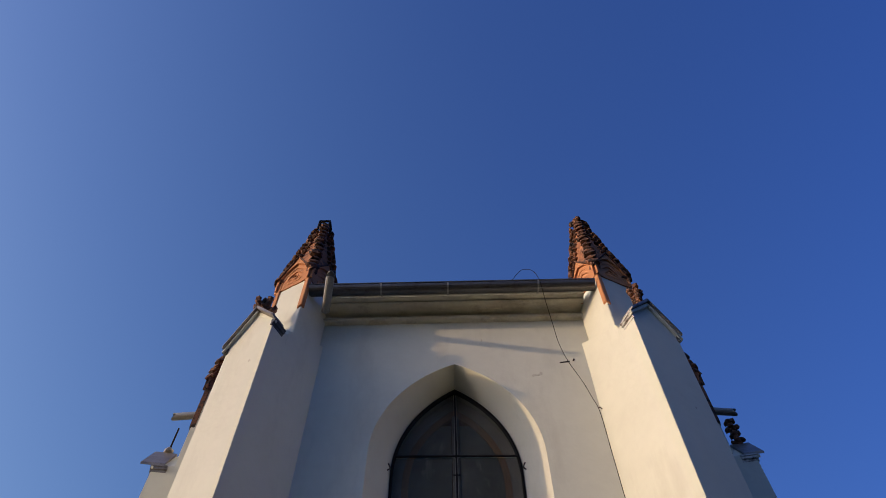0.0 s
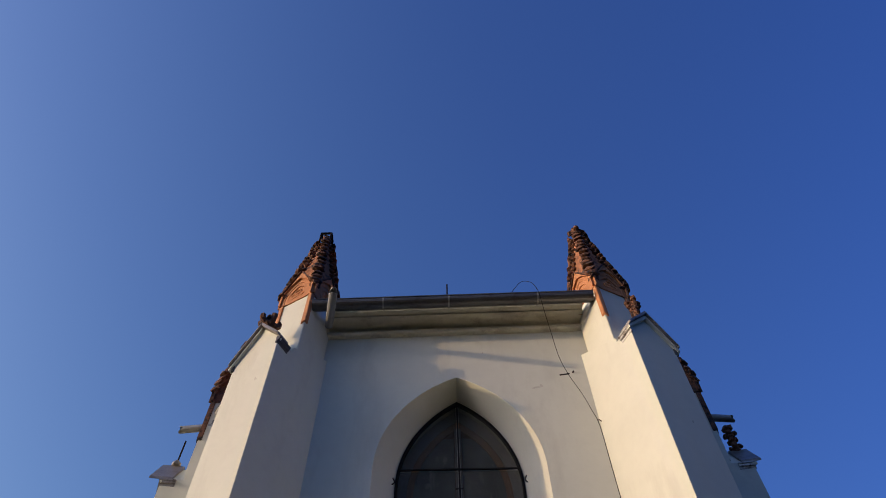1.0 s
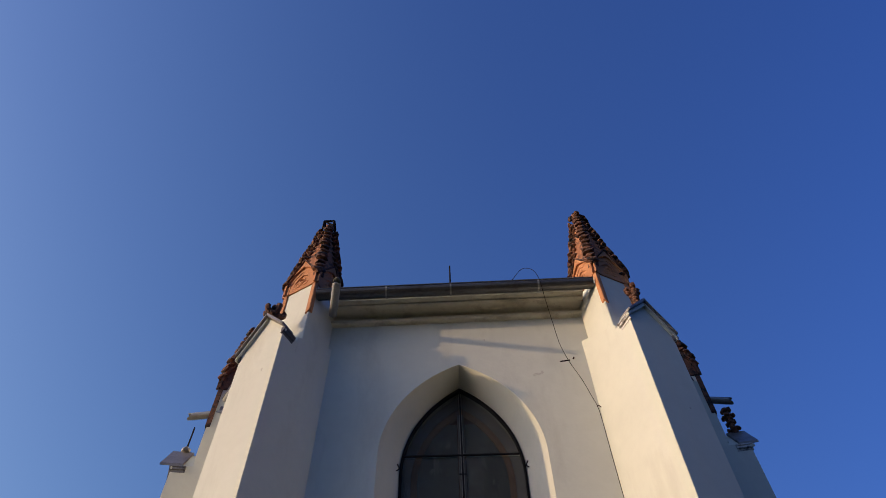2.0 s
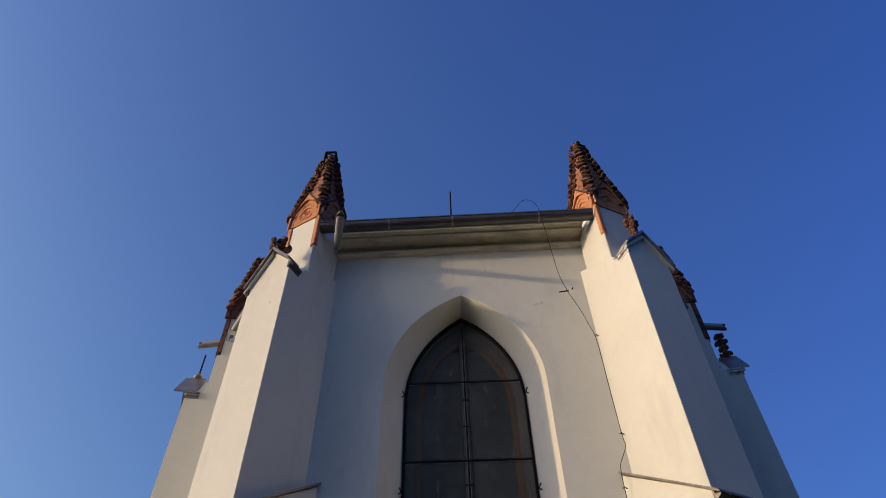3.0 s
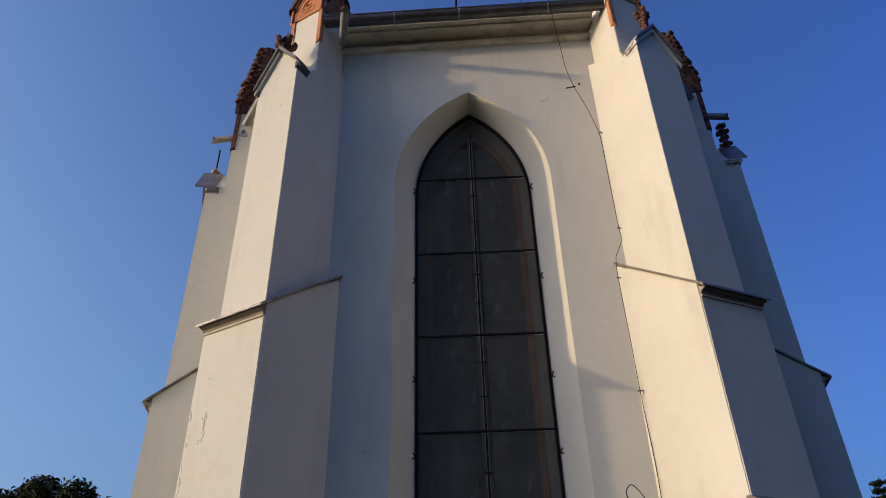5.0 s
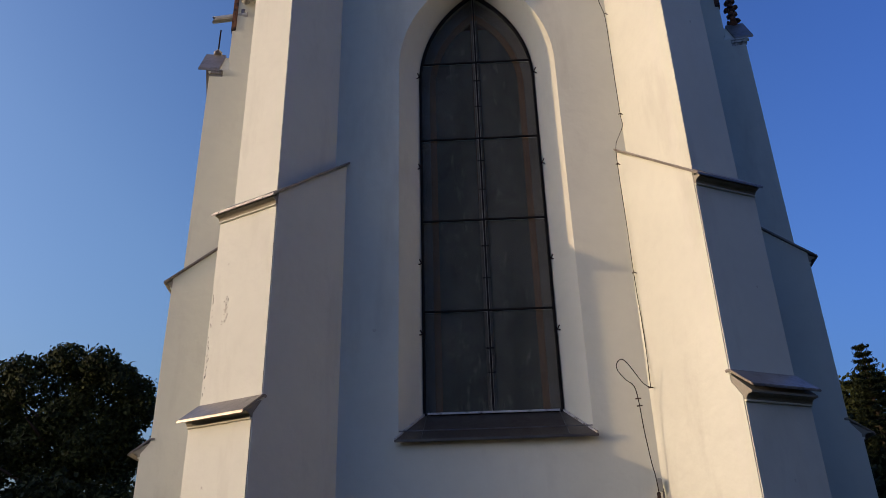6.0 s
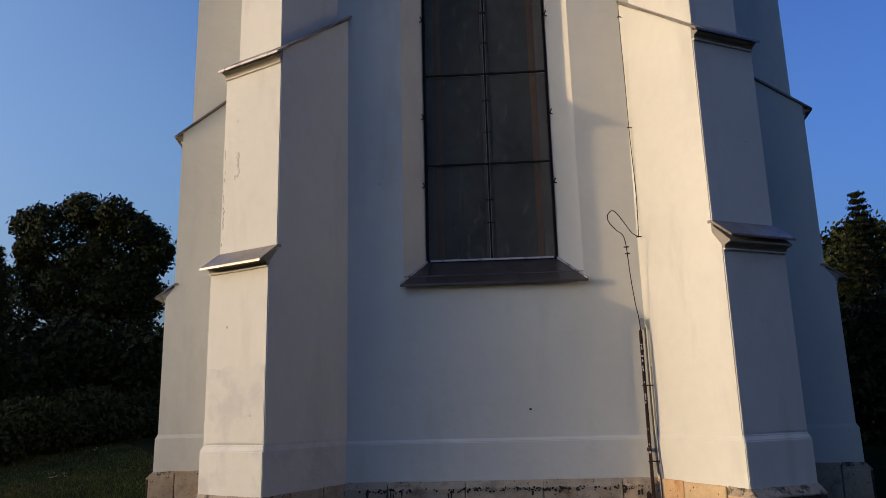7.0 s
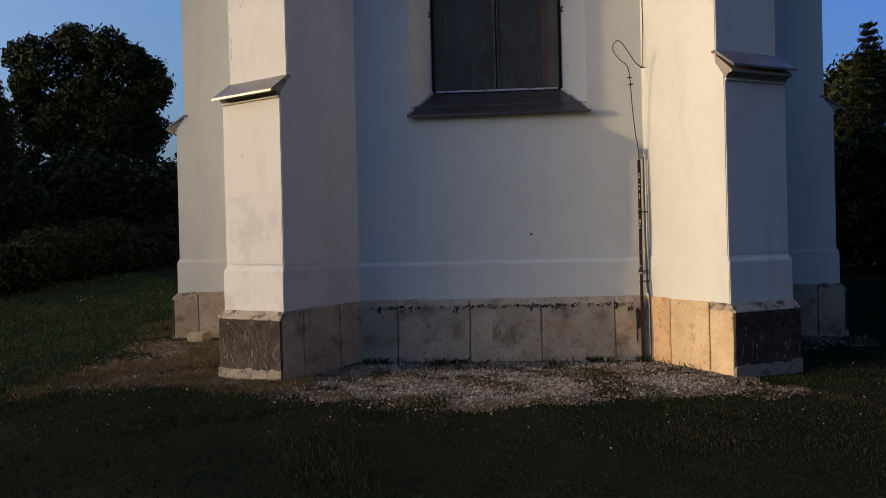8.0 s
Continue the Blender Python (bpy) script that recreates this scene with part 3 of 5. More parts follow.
    part("fillet", prism([(PL - 0.1, 2.742), (PL + 0.022, 2.742), (PL + 0.022, 2.760), (PL - 0.1, 2.760)], 0.006, T - 0.006, to, 0.004), PLASTER, b)
    part("moulding", prism([(PL - 0.1, 2.761)] + [(PL + u, 2.739 + z) for u, z in hollow] + [(PM, 2.93 + up), (PL - 0.12, 2.93 + up)], 0.006, T - 0.006, to), MOULD, b, "hollow moulding with the coping's shade in its grey")
    coping_slab([(PL + 0.135, 2.775 + up), (PL + 0.135, 2.80 + up), (PM - 0.004, 2.985 + up), (PM - 0.05, 2.985 + up), (PM - 0.05, 2.955 + up), (PM, 2.955 + up)], -0.012, T + 0.012, to, b)
    part("fillet", prism([(PM - 0.1, 4.908), (PM + 0.020, 4.908), (PM + 0.020, 4.926), (PM - 0.1, 4.926)], 0.006, T - 0.006, to, 0.004), PLASTER, b)
    part("moulding", prism([(PM - 0.1, 4.927)] + [(PM + u * 0.8, 4.905 + z) for u, z in hollow] + [(PM - 0.1, 5.06)], 0.006, T - 0.006, to), MOULD, b, "hollow moulding with the coping's shade in its grey")
    k = (z1 - z0) / (PM + 0.05)
    d0, d1 = inset
    for lo, hi in ((-0.035, d0 - 0.002), (T - d1 + 0.002, T + 0.035)):
        coping_slab([(PM + 0.10, z0 - 0.10 * k - 0.012), (PM + 0.10, z0 - 0.10 * k + 0.018), (-0.02, z1 + 0.025), (-0.02, z1 - 0.005)], lo, hi, to, b)
    coping_slab([(PM + 0.10, z0 - 0.10 * k - 0.012), (PM + 0.10, z0 - 0.10 * k + 0.019), (PU + 0.002, z0 + (PM - PU) * k + 0.03), (PU + 0.002, z0 + (PM - PU) * k - 0.005)], d0 - 0.001, T - d1 + 0.001, to, b)
    # upper stage with its gabled front
    ze, za = min(eaves), peak
    mid = (d0 + T - d1) / 2
    side_view = [(-0.1, 4.96), (PU, 4.96), (PU, ze), (0.72, ze), (0.72, 8.80), (-0.1, 9.36)]
    part("upper_stage", prism(side_view, d0, T - d1, to, 0.008), PLASTER, b)
    front = [(d0 + 0.002, 5.04), (T - d1 - 0.002, 5.04), (T - d1 - 0.002, eaves[1]), (mid, za), (d0 + 0.002, eaves[0])]
    part("gable", solid([[to(q, p, z) for q, z in front] for p in (0.70, PU + 0.002)]), PLASTER, b)
    # cap: two slabs with a moulded edge, and a lead ridge
    for q_e, q_r, ze in ((d0, mid, eaves[0]), (T - d1, mid, eaves[1])):
        kz = (za - ze) / abs(mid - q_e)
        sg = 1 if q_r > q_e else -1
        qo = q_e - sg * 0.03
        zo = ze - 0.03 * kz
        loop = [[to(qo, p, zo), to(q_r, p, za), to(q_r, p, za + 0.060), to(qo - sg * 0.006, p, zo + 0.040)] for p in (0.85, PU + lip)]
        part("cap_slab", soften(solid(loop), 0.006), COPING, b, "grey sheet-covered cap slab")
        loop = [[to(q_e - sg * 0.03, p, ze - 0.03 * kz - 0.065), to(q_r, p, za - 0.075), to(q_r, p, za - 0.003), to(q_e - sg * 0.045, p, ze - 0.045 * kz - 0.003)] for p in (PU - 0.02, PU + (0.045 if sg < 0 or side > 0 else 0.008))]
        part("raking_moulding", soften(solid(loop), 0.005), PLASTER, b)
        bm = solid([[to(q_e - sg * w, p, z) for w, z in ((-0.02, ze - 0.13), (0.004, ze - 0.13), (0.010, ze - 0.10), (0.030, ze - 0.095), (0.034, ze - 0.065), (0.046, ze - 0.06), (0.046, ze - 0.04), (-0.02, ze - 0.01))] for p in (0.80, PU + 0.02)])
        part("eaves_moulding", bm, BRIGHT if side > 0 and sg > 0 else ZINC if style == "worn" else COPING, b, "folded pale metal under the eaves" if side > 0 and sg > 0 else "folded metal under the eaves")
    finial(b, to, mid, PU - 0.05 if style == "worn" else PU - 0.07 if style == "block" else PU - 0.01, za + (0.085 if style == "worn" else 0.12 if style == "block" else 0.05), style, SOOTY)
    b.location.z += lift
    return b


# ---- pinnacles ----
CROCKET = {}


def crocket_mesh(kind):
    if kind not in CROCKET:
        bm = joined([blob((0.004, 0, -0.005), (0.045, 0.042, 0.036), 1 + kind, 0.4), blob((0.040, 0, 0.022), (0.036, 0.05, 0.036), 7 + kind, 0.5)])
        me = bpy.data.meshes.new("crocket")
        bm.to_mesh(me)
        bm.free()
        me.materials.append(SOOTY)
        CROCKET[kind] = me
    return CROCKET[kind]


def pinnacle(origin, side, angle, wide, style, label, body=None, out=0.0, lift=0.0, strip=9.43, tip=12.22):
    body, panel = body or SPIRE, SOOTY if body else TERRA
    b = frame_of(origin, side, angle)
    pc, qc = 0.37 + out, wide / 2

    def to(u, v, z):
        return b(qc + u, pc + v, z + lift)
    base = to(0, 0, 8.8)
    th = thing("pinnacle", base, label, "pinnacle", "pinnacles on the buttresses")
    H = 0.265
    part("shaft", box(-H, H, -H, H, 8.75, 10.45, to, 0.008), PLASTER, th)
    zs, ze, za = strip, 10.17, 10.86

    def turned(k):
        c, s = ((1, 0), (0, 1), (-1, 0), (0, -1))[k]
        return lambda u, v, z: to(c * u - s * v, s * u + c * v, z)
    for k in range(4):
        f = turned(k)
        # corner strip
        if k in (0, 1):
            part("corner_strip", prism([(H - 0.055, zs), (H + 0.018, zs + 0.05), (H + 0.018, ze + 0.1), (H - 0.055, ze + 0.1)], H - 0.055, H + 0.018, f, 0.008), panel, th, "terracotta corner strip")
        # gable panel with a blind pointed arch sunk into it
        out, W = H + 0.055, H + 0.015
        outer, inner, core = arch(0.255, ze + 0.53, ze - 0.02, ze + 0.10, 6), arch(0.205, ze + 0.44, ze - 0.02, ze + 0.10, 6), arch(0.155, ze + 0.35, ze - 0.02, ze + 0.10, 6)
        ring = []
        for m, (x, z) in enumerate(outer):
            if m < 6 or m >= len(outer) - 6:
                ring.append((math.copysign(W, x), ze - 0.02 + (z - ze + 0.02) / 0.12 * 0.22))
            else:
                ring.append((x / 0.255 * W, ze + 0.20 + (za - ze - 0.20) * (1 - abs(x) / 0.255)))
        bm = bmesh.new()
        rows = [[bm.verts.new(f(x, v, z)) for x, z in loop] for loop, v in ((ring, 0.0), (ring, out), (outer, out), (outer, out - 0.03), (inner, out - 0.03), (inner, H + 0.018), (core, H + 0.018), (core, H + 0.003))]
        for p, q in zip(rows, rows[1:]):
            for i in range(len(p) - 1):
                bm.faces.new((p[i], p[i + 1], q[i + 1], q[i]))
        for e in (0, -1):
            bm.faces.new([r[e] for r in rows])
        bm.faces.new(rows[-1])
        part("gable", bm, panel, th, "terracotta gable with a sunk pointed arch")
        bits = [tube([f(x + 0.048 * math.cos(a), H + 0.012, z + 0.048 * math.sin(a)) for a in (0.2, 1.0, 1.8, 2.6, 3.4, 4.2, 5.0, 5.8, 6.48)], 0.014, 5) for x, z in ((-0.058, ze + 0.12), (0.058, ze + 0.12), (0, ze + 0.21))]
        part("tracery", joined(bits), panel, th, "worn trefoil in the blind arch")
        for sg in (-1, 1):
            loop = [[f(sg * (W + 0.035), v, ze + 0.165), f(0, v, za + 0.003), f(0, v, za + 0.040), f(sg * (W + 0.041), v, ze + 0.198)] for v in (H - 0.03, out + 0.022)]
            part("gable_coping", soften(solid(loop), 0.006), SOOTY, th)
    # spire
    s0, s1, r0, r1 = ze + 0.16, tip, 0.252, 0.05 + (12.22 - tip) * 0.1
    loops = [[to(-r, -r, z), to(r, -r, z), to(r, r, z), to(-r, r, z)] for r, z in ((r0, s0), (r0 * 0.52 + r1 * 0.48, s0 + (s1 - s0) * 0.5), (r1, s1))]
    spire = part("spire", soften(solid(loops), 0.012), body, th, "tapering terracotta spire with crockets")
    n = round(13 * (s1 - s0) / 1.89)
    for k in range(4):
        c, s = ((1, 1), (-1, 1), (-1, -1), (1, -1))[k]
        for i in range(n):
            t = (i + 0.5) / n
            r = r0 + (r1 - r0) * t
            pos = to(c * r, s * r, s0 + (s1 - s0) * t)
            away = (to(c, s, 0) - to(0, 0, 0)).normalized()
            ob = new("crocket", crocket_mesh((i + k) % 4))
            ob.parent = spire
            ob.location = pos - place_of(spire)
            big = (1.68 - 0.48 * t) * random.uniform(0.9, 1.12)
            ob.rotation_euler = (random.uniform(-0.2, 0.2), random.uniform(-0.25, 0.15), math.atan2(away.y, away.x) + random.uniform(-0.15, 0.15))
            ob.scale = (big, big * 1.25, big * random.uniform(0.9, 1.15))
    if style == "frame":
        # an open head: a square iron cage with crossed bars round the broken tip
        c = to(0, 0, 0)
        ring = [(c.x + u * 0.085, c.y + v * 0.085) for u, v in ((-1, -1), (1, -1), (1, 1), (-1, 1))]
        for (x0, y0), (x1, y1) in zip(ring, ring[1:] + ring[:1]):
            part("cage_bar", tube([(x0, y0, 12.455), (x1, y1, 12.455)], 0.022, 5), IRON, th)
            part("cage_bar", tube([(x0, y0, 12.445), (x1, y1, 12.31)], 0.015, 5), IRON, th)
            part("cage_post", tube([(x0, y0, 12.15), (x0, y0, 12.46)], 0.018, 5), IRON, th)
        part("core", blob(to(-0.01, 0.01, 12.30), (0.05, 0.05, 0.13), 3, 0.5, 2), SOOTY, th)
    elif style == "stump":
        part("head", blob(to(0, 0, s1 + 0.02), (0.11, 0.11, 0.07), 5, 0.6, 2), SOOTY, th, "broken head of the spire")
    else:
        bits = [blob(to(0, 0, 12.24), (0.07, 0.07, 0.08), 2, 0.4, 2), blob(to(0.0, 0.02, 12.36), (0.10, 0.10, 0.06), 3, 0.6, 2), blob(to(-0.03, 0, 12.44), (0.07, 0.06, 0.05), 4, 0.6, 2)]
        for j in range(4):
            a = j * 1.57 + 0.5
            bits.append(blob(to(0.11 * math.cos(a), 0.11 * math.sin(a), 12.38), (0.05, 0.05, 0.06), 9 + j, 0.5))
        part("head", joined(bits), SOOTY, th, "lumpy carved head of the spire")
    return th


# the far buttresses stand at the ends of the slanting walls
FAR = {-1: (-3.04, 7.51), 1: (2.97, 7.40)}
buttress((-HALF, WALL), -1, THETA[-1], WIDE[-1], "worn", "cream plastered stepped buttress with a patched sunlit front and blackened foot", True, shift=0.010, eaves=(8.70, 8.50), inset=(0.115, 0.08))
buttress((HALF, WALL), 1, THETA[1], WIDE[1], "block", "cream plastered stepped buttress beside the downpipe, its flank sunlit", False, shift=-0.040, eaves=(8.72, 8.58), inset=(0.105, 0.065), up=0.070)
buttress(FAR[-1], -1, PHI, 0.80, "rod", "cream plastered stepped buttress whose cap bears a bare iron rod", False, 0.07, eaves=(8.53, 8.53), peak=9.00, lip=0.17)
buttress(FAR[1], 1, PHI, 0.80, "whole", "shaded plastered stepped buttress whose cap bears a carved finial", False, 0.02, eaves=(8.58, 8.58), peak=9.03, lip=0.12)
pinnacle((-HALF, WALL), -1, THETA[-1], WIDE[-1], "frame", "terracotta crocketed pinnacle with an open broken head")
pinnacle((HALF, WALL), 1, THETA[1], WIDE[1], "knob", "terracotta crocketed pinnacle with a lumpy carved head")
pinnacle(FAR[-1], -1, PHI, 0.80, "stump", "sooty terracotta crocketed pinnacle above the slanting wall", SOOTY, 0.11, 0.06, 9.30, 11.95)
pinnacle(FAR[1], 1, PHI, 0.80, "stump", "dark terracotta crocketed pinnacle beside a rain spout", SOOTY, 0.12, -0.05, 9.28, 11.82)


# ---- window ----
def window():
    y = WALL + DEEP - 0.02
    w = tagged(new("window_1"), "tall pointed window with dark panes behind iron bars", "window", kind="structure")
    w.location = (WX, y, WFOOT)
    inner = arch(WIN - 0.002, WAPEX - 0.003, WFOOT, WSPRING, 16)
    small = arch(WIN - 0.030, WAPEX - 0.045, WFOOT + 0.03, WSPRING, 16)
    bm = bmesh.new()
    rows = [[bm.verts.new((x + WX, yy, z)) for x, z in loop] for loop, yy in ((inner, y + 0.05), (inner, y), (small, y), (small, y + 0.05))]
    for p, q in zip(rows, rows[1:] + rows[:1]):
        for i in range(len(p)):
            bm.faces.new((p[i], p[(i + 1) % len(p)], q[(i + 1) % len(p)], q[i]))
    part("window_frame", bm, IRON, w)
    bars = [4.168, 5.304, 6.439, 7.613]

    def half_at(z):
        if z <= WSPRING:
            return WIN - 0.02
        h = WAPEX - WSPRING
        r = (h * h + WIN * WIN) / (2 * WIN)
        return WIN - r + math.sqrt(max(0, r * r - (z - WSPRING) ** 2)) - 0.02
    for z in bars:
        k = half_at(z)
        part("saddle_bar", box(WX - k, WX + k, y - 0.010, y + 0.010, z - 0.011, z + 0.011, None, 0.003), IRON, w)
    part("mullion", box(WX - 0.011, WX + 0.011, y - 0.016, y + 0.012, WFOOT + 0.01, WAPEX - 0.05, None, 0.003), IRON, w, "rusty iron upright bar")
    # panes, one light to each field
    zs = [WFOOT + 0.02] + bars
    for a, b in zip(zs, zs[1:] + [WAPEX - 0.03]):
        for sg in (-1, 1):
            pts = [(0.017, a + 0.014)] + [(half_at(a + 0.014 + (b - a - 0.028) * i / 8) - 0.008, a + 0.014 + (b - a - 0.028) * i / 8) for i in range(9)] + [(0.017, b - 0.014)]
            loops = [[Vector((WX + sg * max(x, 0.017), yy, z)) for x, z in pts] for yy in (y + 0.018, y + 0.023)]
            ob = part("pane", solid(loops), GLASS, w)
            ob.visible_shadow = False
    # small ties on the upright bar
    for i, z in enumerate((3.45, 3.72, 4.55, 4.95, 5.7, 6.1, 6.9, 7.3)):
        part("tie", box(WX - 0.045, WX + 0.045, y - 0.03, y - 0.022, z - 0.008, z + 0.004 + 0.004 * (i % 2)), IRON, w)
    # inner window: brown jambs, grey mullions and dim leaded lights
    yi = y + 0.16
    for name, big, less, mat, dy in (("outer_reveal", 0.0, 0.125, GREYFRAME, 0.0), ("inner_frame", 0.128, 0.205, BROWN, 0.006)):
        a = arch(WIN - big, WAPEX - big * 1.6, WFOOT, WSPRING, 16)
        c = arch(WIN - less, WAPEX - less * 1.6, WFOOT, WSPRING, 16)
        bm = bmesh.new()
        rows = [[bm.verts.new((x + WX, yi + dy + d, z)) for x, z in loop] for loop, d in ((a, 0.05), (a, 0.0), (c, 0.0), (c, 0.05))]
        for p, q in zip(rows, rows[1:] + rows[:1]):
            for i in range(len(p) - 1):
                bm.faces.new((p[i], p[i + 1], q[i + 1], q[i]))
        part(name, bm, mat, w)
    part("inner_mullion", box(WX - 0.042, WX + 0.042, yi - 0.01, yi + 0.05, WFOOT, 8.45, None, 0.008), GREYFRAME, w, "pale grey inner mullion")
    for sg in (-1, 1):
        x0, x1 = sorted((sg * 0.05, sg * (WIN - 0.2)))
        part("inner_light", box(WX + x0, WX + x1, yi + 0.02, yi + 0.03, WFOOT, 8.3), STAINED, w, "dim leaded glass behind the panes")
    # sloping metal sill with turned-up edges
    f, g = WALL - 0.09, WALL + DEEP - 0.01
    out = 1.01
    loops = [[Vector((WX - out, f, 2.662)), Vector((WX + out, f, 2.662)), Vector((WX + WIN, g, 2.985)), Vector((WX - WIN, g, 2.985))],
             [Vector((WX - out, f, 2.690)), Vector((WX + out, f, 2.690)), Vector((WX + WIN, g, 3.012)), Vector((WX - WIN, g, 3.012))]]
    sill = part("window_sill", soften(solid(loops), 0.004), ZINC, w, "sloping grey sheet-metal sill")
    for sg in (-1, 1):
        a, b = Vector((WX + sg * (out - 0.01), f, 2.70)), Vector((WX + sg * (WIN - 0.01), g, 3.02))
        # the broken glints along the sill's edges are put into this pale colour
        part("upstand", tube([a, b], 0.014, 5), BRIGHT, sill, "pale upstand with broken glints in its colour")
    part("seam", tube([Vector((WX - 0.98, f + 0.10, 2.79)), Vector((WX + 0.97, f + 0.10, 2.79))], 0.005, 5), GUTTER, sill)
    for x in (-0.72, 0.71):
        part("seam", tube([Vector((WX + x * 0.98, g - 0.02, 3.01)), Vector((WX + x * 1.02, f + 0.01, 2.70))], 0.005, 5), GUTTER, sill)
    part("sill_rim", box(WX - 0.70, WX + 0.70, g - 0.035, g - 0.015, 3.012, 3.032), BRIGHT, sill)
    # iron hooks in the jambs
    for sg in (-1, 1):
        for z in (3.9, 4.75, 6.02, 7.38):
            x = WX + sg * (WIN + 0.015)
            part("hook", tube(curved([(x + sg * 0.02, y - 0.02, z), (x - sg * 0.02, y - 0.07, z - 0.01), (x, y - 0.10, z + 0.03)], 3), 0.008, 5), RUST, w)
    return w


window()


# ---- gutters and spouts ----
def gutter(to, a, b, out, z, clips, spout_at, spout_way, label, metal=None):
    g = thing("gutter", to((a + b) / 2, out, z), label, "gutter", "gutters under the eaves")
    r = 0.060 if metal else 0.092
    metal = metal or GUTTER
    loops = []
    n = 10
    for x in (a, b):
        arc = [(out + r * math.cos(math.pi + math.pi * i / n), z + r * math.sin(math.pi + math.pi * i / n)) for i in range(n + 1)]
        back = [(out + (r - 0.006) * math.cos(-math.pi * i / n), z + (r - 0.006) * math.sin(-math.pi * i / n)) for i in range(n + 1)]
        loops.append([to(x, u, zz) for u, zz in arc + back])
    part("trough", solid(loops), metal, g)
    part("bead", tube([to(a, out + r, z), to(b, out + r, z)], 0.012, 8), GUTTER, g)
    for x in (a + 0.002, b - 0.008):
        pts = [(out + (r - 0.007) * math.cos(math.pi + math.pi * i / n), z + (r - 0.007) * math.sin(math.pi + math.pi * i / n)) for i in range(n + 1)]
        part("end_cap", solid([[to(x + d, u, zz) for u, zz in pts] for d in (0, 0.006)]), PIPE, g)
    for x in clips:
        loops = []
        for d in (-0.012, 0.012):
            arc = [(out + (r + 0.006) * math.cos(math.pi + math.pi * i / n), z + (r + 0.006) * math.sin(math.pi + math.pi * i / n)) for i in range(n + 1)]
            back = [(out + (r + 0.001) * math.cos(-math.pi * i / n), z + (r + 0.001) * math.sin(-math.pi * i / n)) for i in range(n + 1)]
            loops.append([to(x + d, u, zz) for u, zz in arc + back])
        part("bracket", solid(loops), PIPE, g)
        part("strap", box(x - 0.012, x + 0.012, out - r - 0.10, out - r + 0.004, z + 0.0, z + 0.006, to), PIPE, g)
    # spout: an outlet under the trough and a pipe that throws the water clear
    s = to(*spout_at)
    way = Vector(spout_way).normalized()
    part("outlet", tube([s + Vector((0, 0, 0.10)), s + Vector((0, 0, -0.02))], 0.055, 10), GUTTER, g)
    L, rr = (0.50 if abs(way.x) > 0.5 else 0.62), 0.056
    drop = 0.045 if abs(way.x) > 0.5 else 0.16
    tip, root = s + way * L + Vector((0, 0, -drop)), s - way * 0.08
    axis = (tip - root).normalized()
    side = axis.cross(Vector((0, 0, 1))).normalized()
    up = side.cross(axis)

    def hoop(at, r, cleft=0.0):
        ring = []
        for k in range(16):
            a = k / 16 * 6.283
            ring.append(at + (side * math.cos(a) + up * math.sin(a)) * r - axis * cleft * abs(math.cos(a)) ** 3)
        return ring
    part("spout", solid([hoop(root, rr), hoop(tip, rr, 0.07), hoop(tip, rr - 0.007, 0.07), hoop(root + axis * 0.1, rr - 0.007)]), PIPE, g, "open-ended metal rain spout with a notched mouth")
    # a black disc added inside the pipe stands for the shade in it
    part("bore_shade", tube([tip - axis * 0.12, tip - axis * 0.11], rr - 0.008, 12), IRON, g)
    return g


gutter(lambda x, y, z: MID(x, y, z + 0.024 * x), -1.98, 1.93, 0.44, 9.98, (-1.0, -0.09, 1.15), (-1.725, 0.36, 9.70), (0.21, -0.97, 0), "dull grey half-round gutter with straps and an end spout")
for s in (-1, 1):
    st, way, ln = SIDES[s]
    o = SIDE_FRAME[s](0, 1, 0) - SIDE_FRAME[s](0, 0, 0)
    gutter(SIDE_FRAME[s], 0.30, ln - 0.25, 0.40, 10.0, (0.9, 1.7), (ln - 0.22, 0.40, 9.74), (s, 0.02, 0), "half-round gutter of the slanting wall with a long rain spout", PIPE)


# ---- lightning rod, cables and downpipe ----
def lightning_rod():
    r = thing("lightning_rod", (-0.05, 12.2, 15.9), "thin dark lightning rod on the roof peak", "lightning rod")
    part("mast", tube([(-0.05, 12.2, 15.9), (-0.05, 12.2, 18.5), (-0.05, 12.2, 20.9)], [0.04, 0.032, 0.022], 6), IRON, r)
    part("foot", box(-0.12, 0.02, 12.1, 12.3, 15.9, 16.05), IRON, r)


